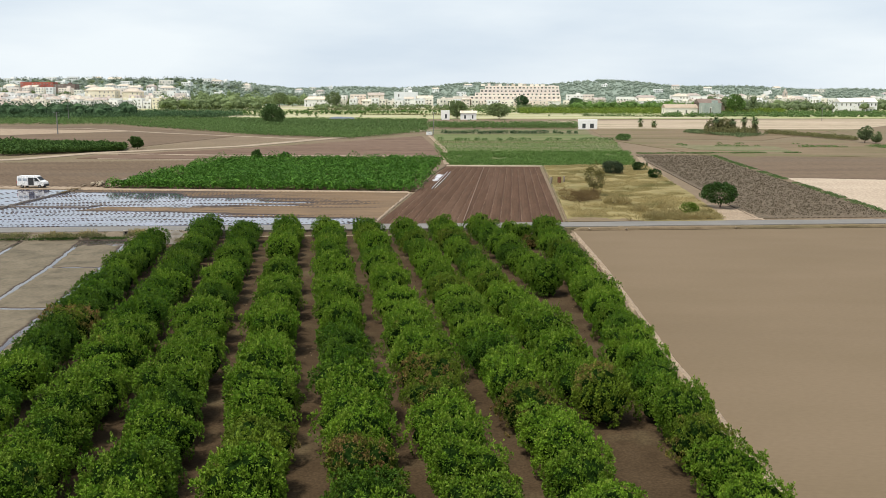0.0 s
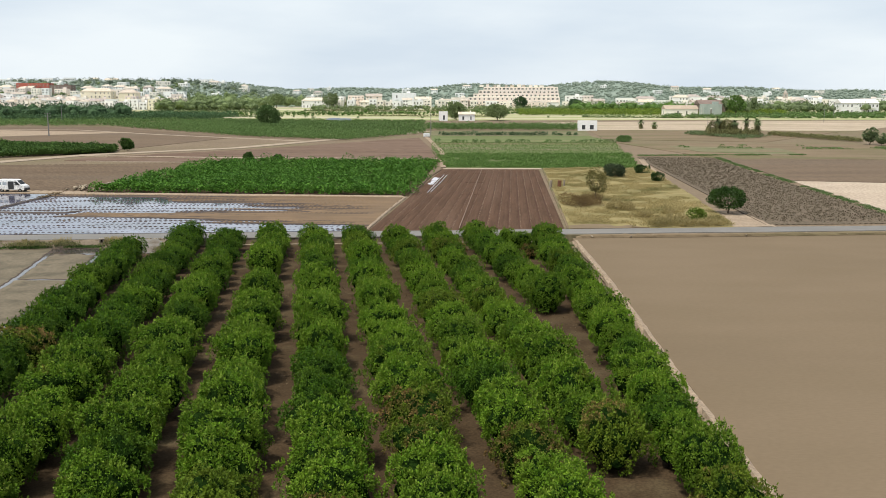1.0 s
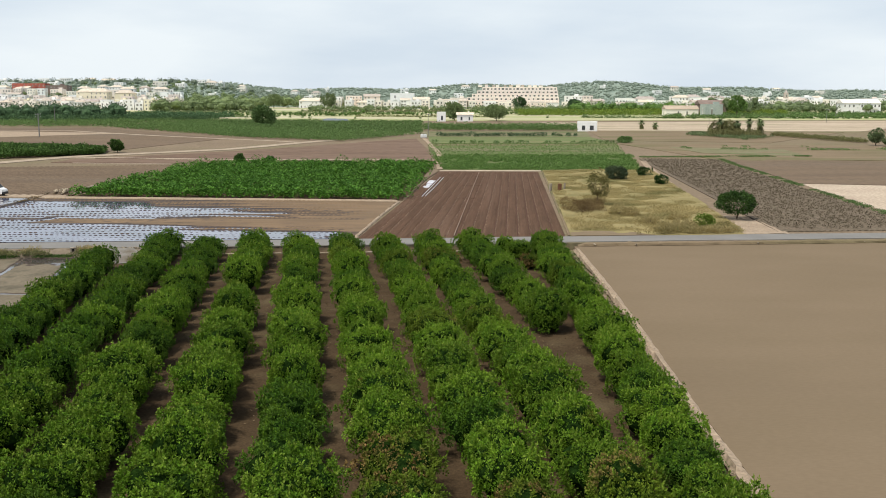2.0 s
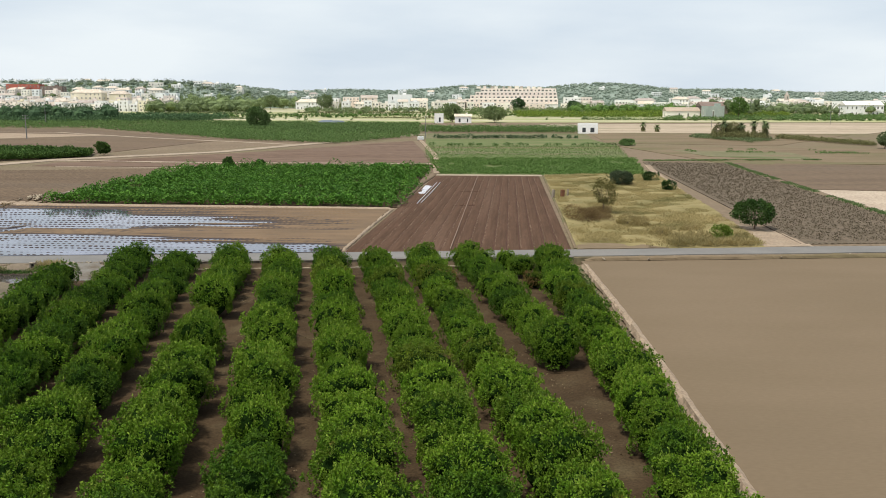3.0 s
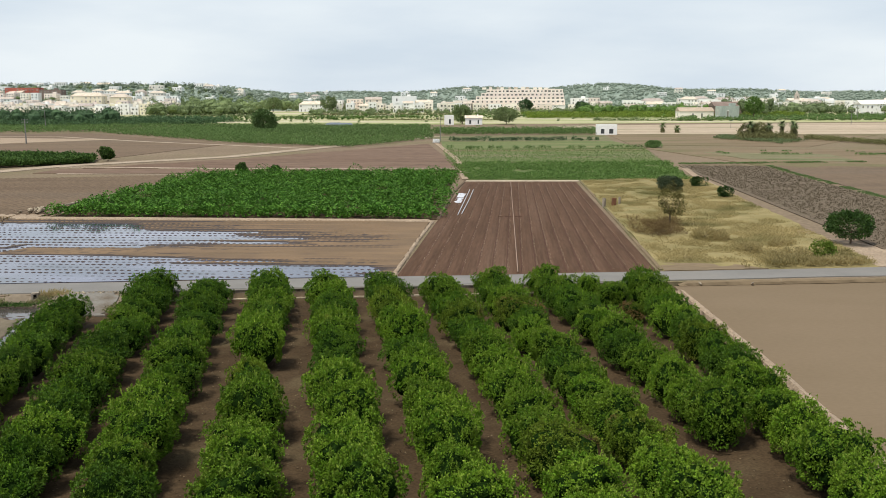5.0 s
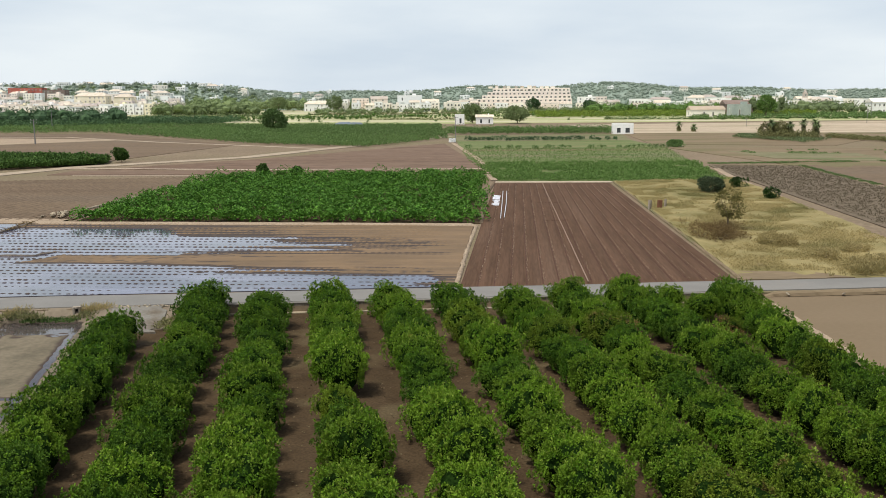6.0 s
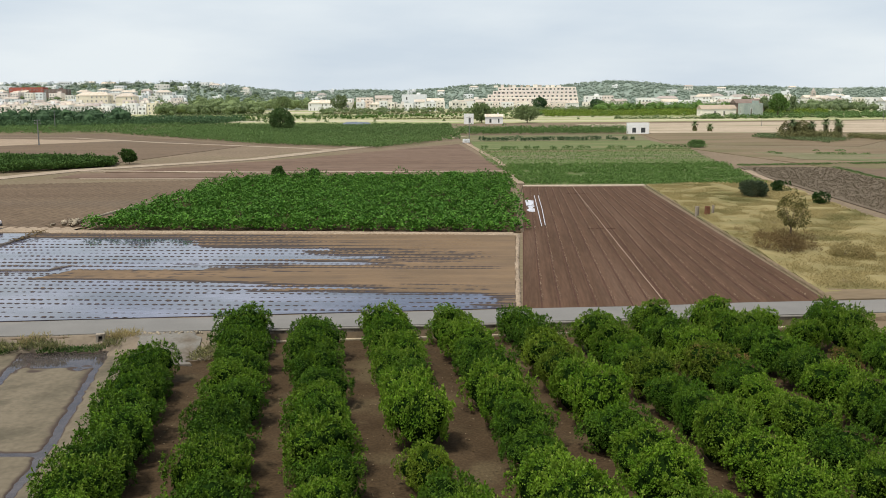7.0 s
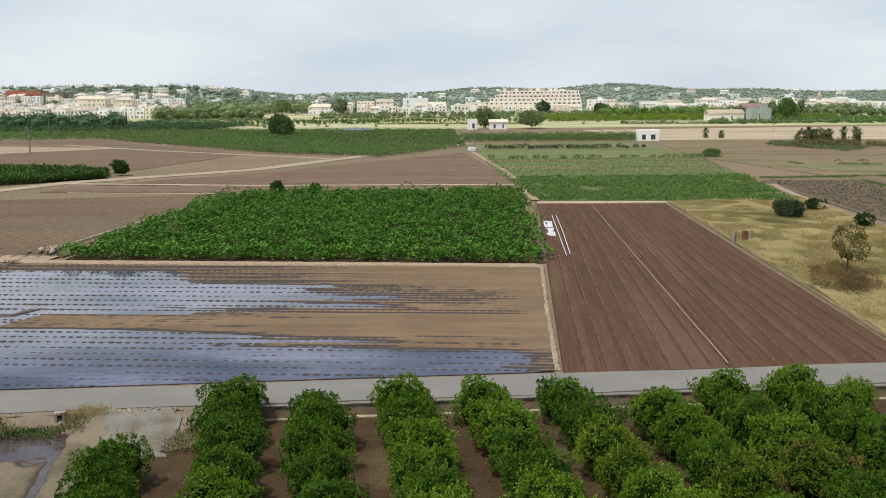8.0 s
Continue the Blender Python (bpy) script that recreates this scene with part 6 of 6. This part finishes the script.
# ---- the van ----
def van(x, y, yaw):
    ob = empty("van", pose(x, y, 0.1, 0, 0, yaw), "white delivery van with its side door open, parked on the track", "van")
    # side profile, front towards +x
    prof = [(-2.65, 0.45), (-2.7, 1.1), (-2.62, 2.2), (-2.45, 2.32), (0.9, 2.32), (1.25, 2.2), (2.0, 1.42), (2.55, 1.18), (2.68, 0.9), (2.7, 0.42)]
    bm = bmesh.new()
    rings = []
    for yy, inset in ((-0.97, 0.0), (0.97, 0.0)):
        rings.append([bm.verts.new((px, yy * (0.93 if pz > 1.5 else 1.0), pz)) for px, pz in prof])
    n = len(prof)
    for k in range(n):
        bm.faces.new((rings[0][k], rings[0][(k + 1) % n], rings[1][(k + 1) % n], rings[1][k]))
    bm.faces.new(rings[0][::-1])
    bm.faces.new(rings[1])
    bmesh.ops.recalc_face_normals(bm, faces=bm.faces)
    bmesh.ops.bevel(bm, geom=list(bm.edges), offset=0.05, segments=2, affect="EDGES")
    part("body", bm, M_VANPAINT, ob)
    # the body is closed: a dark panel paints the shaded interior
    part("door_opening", box(-0.35, 0.72, -0.985, -0.9, 0.55, 2.0), M_DARKPLASTIC, ob, "dark panel painted as the shade in the open doorway")
    slid = part("sliding_door", box(-1.55, -0.4, -1.06, -1.0, 0.5, 2.05, 0.02), M_VANPAINT, ob, "white door slid open")
    part("window", box(-1.35, -0.6, -1.075, -1.05, 1.35, 1.85), M_HAZEGLASS, slid, "pale reflecting side window")
    part("rear_window", box(-2.4, -1.7, -0.965, -0.925, 1.35, 1.85), M_HAZEGLASS, ob, "pale reflecting rear side window")
    bm = bmesh.new()
    v = [bm.verts.new(p) for p in ((0.82, -0.975, 1.3), (1.95, -0.985, 1.3), (1.3, -0.94, 1.98), (0.82, -0.935, 1.98))]
    bm.faces.new(v)
    bmesh.ops.solidify(bm, geom=list(bm.faces), thickness=0.02)
    part("cab_window", bm, M_GLASS, ob)
    bm = bmesh.new()
    v = [bm.verts.new(p) for p in ((2.0, -0.82, 1.47), (2.0, 0.82, 1.47), (1.32, 0.78, 2.15), (1.32, -0.78, 2.15))]
    bm.faces.new(v)
    bmesh.ops.solidify(bm, geom=list(bm.faces), thickness=-0.03)
    part("windscreen", bm, M_GLASS, ob)
    part("front_bumper", box(2.55, 2.78, -0.93, 0.93, 0.35, 0.72, 0.04), M_DARKPLASTIC, ob)
    part("rear_bumper", box(-2.78, -2.62, -0.93, 0.93, 0.35, 0.62, 0.03), M_DARKPLASTIC, ob)
    part("mirror", box(1.55, 1.7, -1.2, -1.0, 1.35, 1.65, 0.03), M_DARKPLASTIC, ob)
    for s in (-1, 1):
        part("headlight", box(2.48, 2.7, s * 0.8 - 0.15, s * 0.8 + 0.15, 0.88, 1.08, 0.03), M_LAMP, ob)
        part("tail_light", box(-2.74, -2.66, s * 0.88 - 0.07, s * 0.88 + 0.07, 0.9, 1.4), M_REDLAMP, ob)
        for wx in (-1.65, 1.85):
            wheel = empty("wheel", pose(wx, s * 0.9, 0.34, 90, 0, 0), "", "")
            wheel.parent = ob
            bm = bmesh.new()
            bmesh.ops.create_cone(bm, cap_ends=True, segments=20, radius1=0.34, radius2=0.34, depth=0.22)
            bmesh.ops.bevel(bm, geom=[e for e in bm.edges], offset=0.03, segments=2, affect="EDGES")
            part("tyre", bm, M_RUBBER, wheel)
            bm = bmesh.new()
            bmesh.ops.create_cone(bm, cap_ends=True, segments=16, radius1=0.2, radius2=0.17, depth=0.24)
            part("rim", bm, M_STEEL, wheel)


van(-79.4, 174.6, -4)

# ---- small things ----
pipe = bpy.data.curves.new("irrigation_pipe", "CURVE")
pipe.dimensions, pipe.bevel_depth, pipe.bevel_resolution = "3D", 0.055, 2
sp = pipe.splines.new("POLY")
sp.points.add(40)
for k in range(41):
    q = k / 40
    sp.points[k].co = (2.8 + 7.6 * q, 125.3 + 105.7 * q, 0.2 + 0.02 * math.sin(k), 1)
pipe_ob = tagged(new("irrigation_pipe", pipe), "long pale irrigation pipe lying along the red field", "pipe")
pipe.materials.append(M_PIPE)


def hose(points, label):
    c = bpy.data.curves.new("hose", "CURVE")
    c.dimensions, c.bevel_depth = "3D", 0.06
    s = c.splines.new("POLY")
    s.points.add(len(points) - 1)
    for k, p in enumerate(points):
        s.points[k].co = (*p, 1)
    c.materials.append(M_SHEET)
    return tagged(new("hose", c), label, "hose", "hoses in the red field")


hose([(1.0, 213, 0.2), (-0.6, 192.5, 0.2), (-2.2, 172.5, 0.2)], "white flat hose on the red field")
hose([(1.7, 213, 0.2), (0.1, 192.5, 0.2), (-1.6, 173.5, 0.2)], "white flat hose on the red field")
for k, cs in enumerate(([(-2.5, 190.2), (-1.3, 189.8), (-0.6, 197.6), (-1.9, 198.0)], [(-1.8, 199.0), (-0.6, 198.8), (0.1, 205.8), (-1.3, 206.0)])):
    sheet = field("plastic_sheet", cs, M_SHEET, 0.15, 14, 40, bumpy(0.12, 0.8, 91 + k), 0.05)
    tagged(sheet, "crumpled white plastic sheet lying on the soil", "sheet", kind="structure")


# drip lines across the beds
for xa, ya, xb, yb in ((5.4, 194.1, 9.4, 193.9), (7.4, 217.2, 11.2, 216.9), (3.8, 170.5, 7.6, 170.3)):
    c = bpy.data.curves.new("drip_line", "CURVE")
    c.dimensions, c.bevel_depth = "3D", 0.03
    s = c.splines.new("POLY")
    s.points.add(24)
    for k in range(25):
        q = k / 24
        s.points[k].co = (xa + (xb - xa) * q, ya + (yb - ya) * q + 0.15 * math.sin(k * 1.3), 0.13, 1)
    c.materials.append(M_DARK_SOIL)
    tagged(new("drip_line", c), "muddy brown drip line lying across the beds", "hose", "drip lines")


def tank(x, y):
    """A white water tank on a concrete slab."""
    ob = empty("water_tank", pose(x, y, float(ground_z(x, y)), 0, 0, 20), "white plastic water tank beside the tall pole", "water tank")
    part("slab", box(-1.4, 1.4, -1.0, 1.0, -0.2, 0.25, 0.03), M_CONCRETE, ob)
    part("body", box(-1.15, 1.15, -0.8, 0.8, 0.25, 1.6, 0.12), M_VANPAINT, ob)
    part("lid", add_tube(bmesh.new(), (0, 0, 1.58), (0, 0, 1.75), 0.3, 0.28, 14), M_DARKPLASTIC, ob)


tank(-6.0, 388.3)


def covered_row(x, y, w, d, tall):
    """A low arched row covered with a blue-grey sheet."""
    bm = bmesh.new()
    rng = random.Random(5)
    rings = []
    for k in range(13):
        px = -w / 2 + w * k / 12
        ends = 0.75 if k in (0, 12) else 1.0
        rings.append([bm.verts.new((px, -d / 2 * math.cos(math.pi * j / 8), tall * ends * math.sin(math.pi * j / 8) * rng.uniform(0.9, 1.05) - 0.1)) for j in range(9)])
    for a, b in zip(rings, rings[1:]):
        for j in range(8):
            bm.faces.new((a[j], b[j], b[j + 1], a[j + 1]))
    bm.faces.new(rings[0])
    bm.faces.new(rings[-1][::-1])
    bmesh.ops.recalc_face_normals(bm, faces=bm.faces)
    ob = part("covered_row", bm, M_TARP)
    ob.matrix_basis = pose(x, y, float(ground_z(x, y)), 0, 0, -2)
    tagged(ob, "low crop row covered with a blue-grey plastic sheet", "crop cover")


covered_row(-61.5, 555.1, 15, 5, 2.6)


def outlet(x, y):
    """A small concrete irrigation outlet with a dark opening."""
    ob = empty("irrigation_outlet", pose(x, y, -0.42, 0, 0, 12), "whitewashed concrete irrigation outlet on the bank", "outlet")
    bm = bmesh.new()
    for b in ((-0.32, -0.14, -0.25, 0.25, -0.2, 0.62), (0.14, 0.32, -0.25, 0.25, -0.2, 0.62), (-0.139, 0.139, -0.24, 0.24, 0.46, 0.61), (-0.139, 0.139, 0.12, 0.24, -0.2, 0.459)):
        add_box(bm, *b, 0.02)
    part("frame", bm, M_CONCRETE, ob)
    # a black panel stands in for the shade inside the hole
    part("sluice_plate", box(-0.136, 0.136, 0.05, 0.08, -0.2, 0.455), M_RUBBER, ob, "dark panel painted as the shade in the opening")


outlet(-41.2, 116.1)


def field_post(x, y, h, label, mat, w=0.3):
    bm = box(-w, w, -w, w, -0.2, h, 0.03)
    ob = part("field_post", bm, mat)
    ob.matrix_basis = pose(x, y, 0.05, 0, 2, 15)
    tagged(ob, label, "post")


field_post(21.8, 183, 1.5, "pale concrete post in the dry grass", M_CONCRETE, 0.22)
field_post(23.6, 184, 1.4, "rusty iron cabinet beside the field edge", M_RUST, 0.3)
field_post(24.6, 184.5, 1.5, "pale concrete post in the dry grass", M_CONCRETE, 0.15)


# ---- the retaining wall under the road, block by block, and loose stones ----
def retaining_wall():
    ob = empty("retaining_wall", pose(0, 0, LOW), "stained old concrete retaining wall below the road", "wall", kind="structure")
    rng = np.random.default_rng(33)
    bm = box(-0.99, 0.99, -0.14, 0.14, -0.1, 0.84, 0.02)
    block = bpy.data.meshes.new("panel")
    bm.to_mesh(block)
    bm.free()
    block.materials.append(M_CONCRETE)
    bm = box(-1.0, 1.0, -0.2, 0.2, 0.842, 0.95, 0.025)
    cap = bpy.data.meshes.new("coping")
    bm.to_mesh(cap)
    bm.free()
    cap.materials.append(M_RAMP)
    bm = box(-1.0, 1.0, -0.52, -0.15, -0.1, 0.16, 0.03)
    ledge = bpy.data.meshes.new("footing")
    bm.to_mesh(ledge)
    bm.free()
    ledge.materials.append(M_STONE)
    for k in range(24):
        x = -30.6 + 2.0 * k
        turn = math.degrees(math.atan(ROAD_SLOPE))
        m = pose(x, float(road_y(x, 119.72)), rng.normal(0, 0.012), 0, rng.normal(0, 0.4), turn)
        shared("panel", block, ob, m)
        shared("coping", cap, ob, m)
        shared("footing", ledge, ob, m)


retaining_wall()


def stone_mesh(seed):
    bm = bmesh.new()
    bmesh.ops.create_icosphere(bm, subdivisions=2, radius=0.5)
    for v in bm.verts:
        v.co *= 1 + 0.45 * noise.noise(v.co * 2.2 + Vector((seed, 0, 0)))
        v.co.z *= 0.6
    me = bpy.data.meshes.new("stone")
    bm.to_mesh(me)
    bm.free()
    me.materials.append(M_STONE)
    return me


def stones():
    rng = np.random.default_rng(34)
    kinds = [stone_mesh(s) for s in range(4)]
    heap = empty("rubble_heap", pose(-67.5, 177.8, 0.1), "heap of pale rubble and broken branches at the track corner", "rubble heap")
    for k in range(30):
        a, r = rng.uniform(0, 6.28), abs(rng.normal(0, 1.5))
        s = rng.uniform(0.3, 0.95)
        shared("stone", kinds[k % 4], heap, pose(r * 1.5 * math.cos(a), r * 0.8 * math.sin(a), max(0.1, 0.75 - 0.34 * r), *rng.uniform(0, 360, 3)) @ Matrix.Diagonal((s, s, s, 1)))
    for k in range(40):
        a, r = rng.uniform(0, 6.28), abs(rng.normal(0, 1.4))
        px, py, pz = r * 1.6 * math.cos(a), r * 0.8 * math.sin(a), max(0.12, 0.8 - 0.34 * r)
        b, ln, up = rng.uniform(0, 6.28), rng.uniform(0.5, 1.5), rng.uniform(-0.1, 0.45)
        part("branch", add_tube(bmesh.new(), (px, py, pz), (px + ln * math.cos(b), py + 0.6 * ln * math.sin(b), max(0.05, pz + ln * up)), 0.06, 0.025, 5), M_BARK, heap)
    brush = empty("brushwood", pose(-69.4, 167.5, 0.2), "dry branches lying on the mud bund", "brushwood")
    for k in range(34):
        px, py = rng.normal(0, 0.5), rng.uniform(-4.5, 4.0)
        b, ln = rng.uniform(0, 6.28), rng.uniform(0.5, 1.4)
        part("branch", add_tube(bmesh.new(), (px, py, 0.06), (px + ln * math.cos(b), py + ln * math.sin(b), 0.1 + rng.uniform(0, 0.3)), 0.05, 0.02, 5), M_TWIG, brush)
    verge = empty("verge_stones", pose(0, 0, 0), "loose pale stones along the road edge", "stones")
    for k in range(90):
        x = rng.uniform(18, 75) if k < 60 else rng.uniform(-60, -36)
        s = rng.uniform(0.12, 0.42)
        zz = -0.2 if k < 60 else -0.35
        shared("stone", kinds[k % 4], verge, pose(x, float(road_y(x, 119.6)) + rng.normal(0, 0.25), zz, *rng.uniform(0, 360, 3)) @ Matrix.Diagonal((s, s, s, 1)))
    curb = empty("broken_edging", pose(0, 0, 0), "row of broken grey stones at the head of the ramp", "stones")
    for k in range(26):
        x = -38.6 + 0.19 * k + rng.normal(0, 0.05)
        s = rng.uniform(0.18, 0.36)
        shared("stone", kinds[k % 4], curb, pose(x, float(road_y(x, 119.95)) - 0.3 + rng.normal(0, 0.12), 0.02, *rng.uniform(0, 360, 3)) @ Matrix.Diagonal((s, s, s, 1)))
    pale = empty("pale_stones", pose(-32.6, 112.6, LOW + 0.08), "few whitish stones lying on the orchard soil", "stones")
    for k in range(14):
        s = rng.uniform(0.14, 0.34)
        shared("stone", kinds[k % 4], pale, pose(rng.normal(0, 0.42), rng.normal(0, 0.2), 0.05, *rng.uniform(0, 360, 3)) @ Matrix.Diagonal((s, s, s, 1)))


stones()
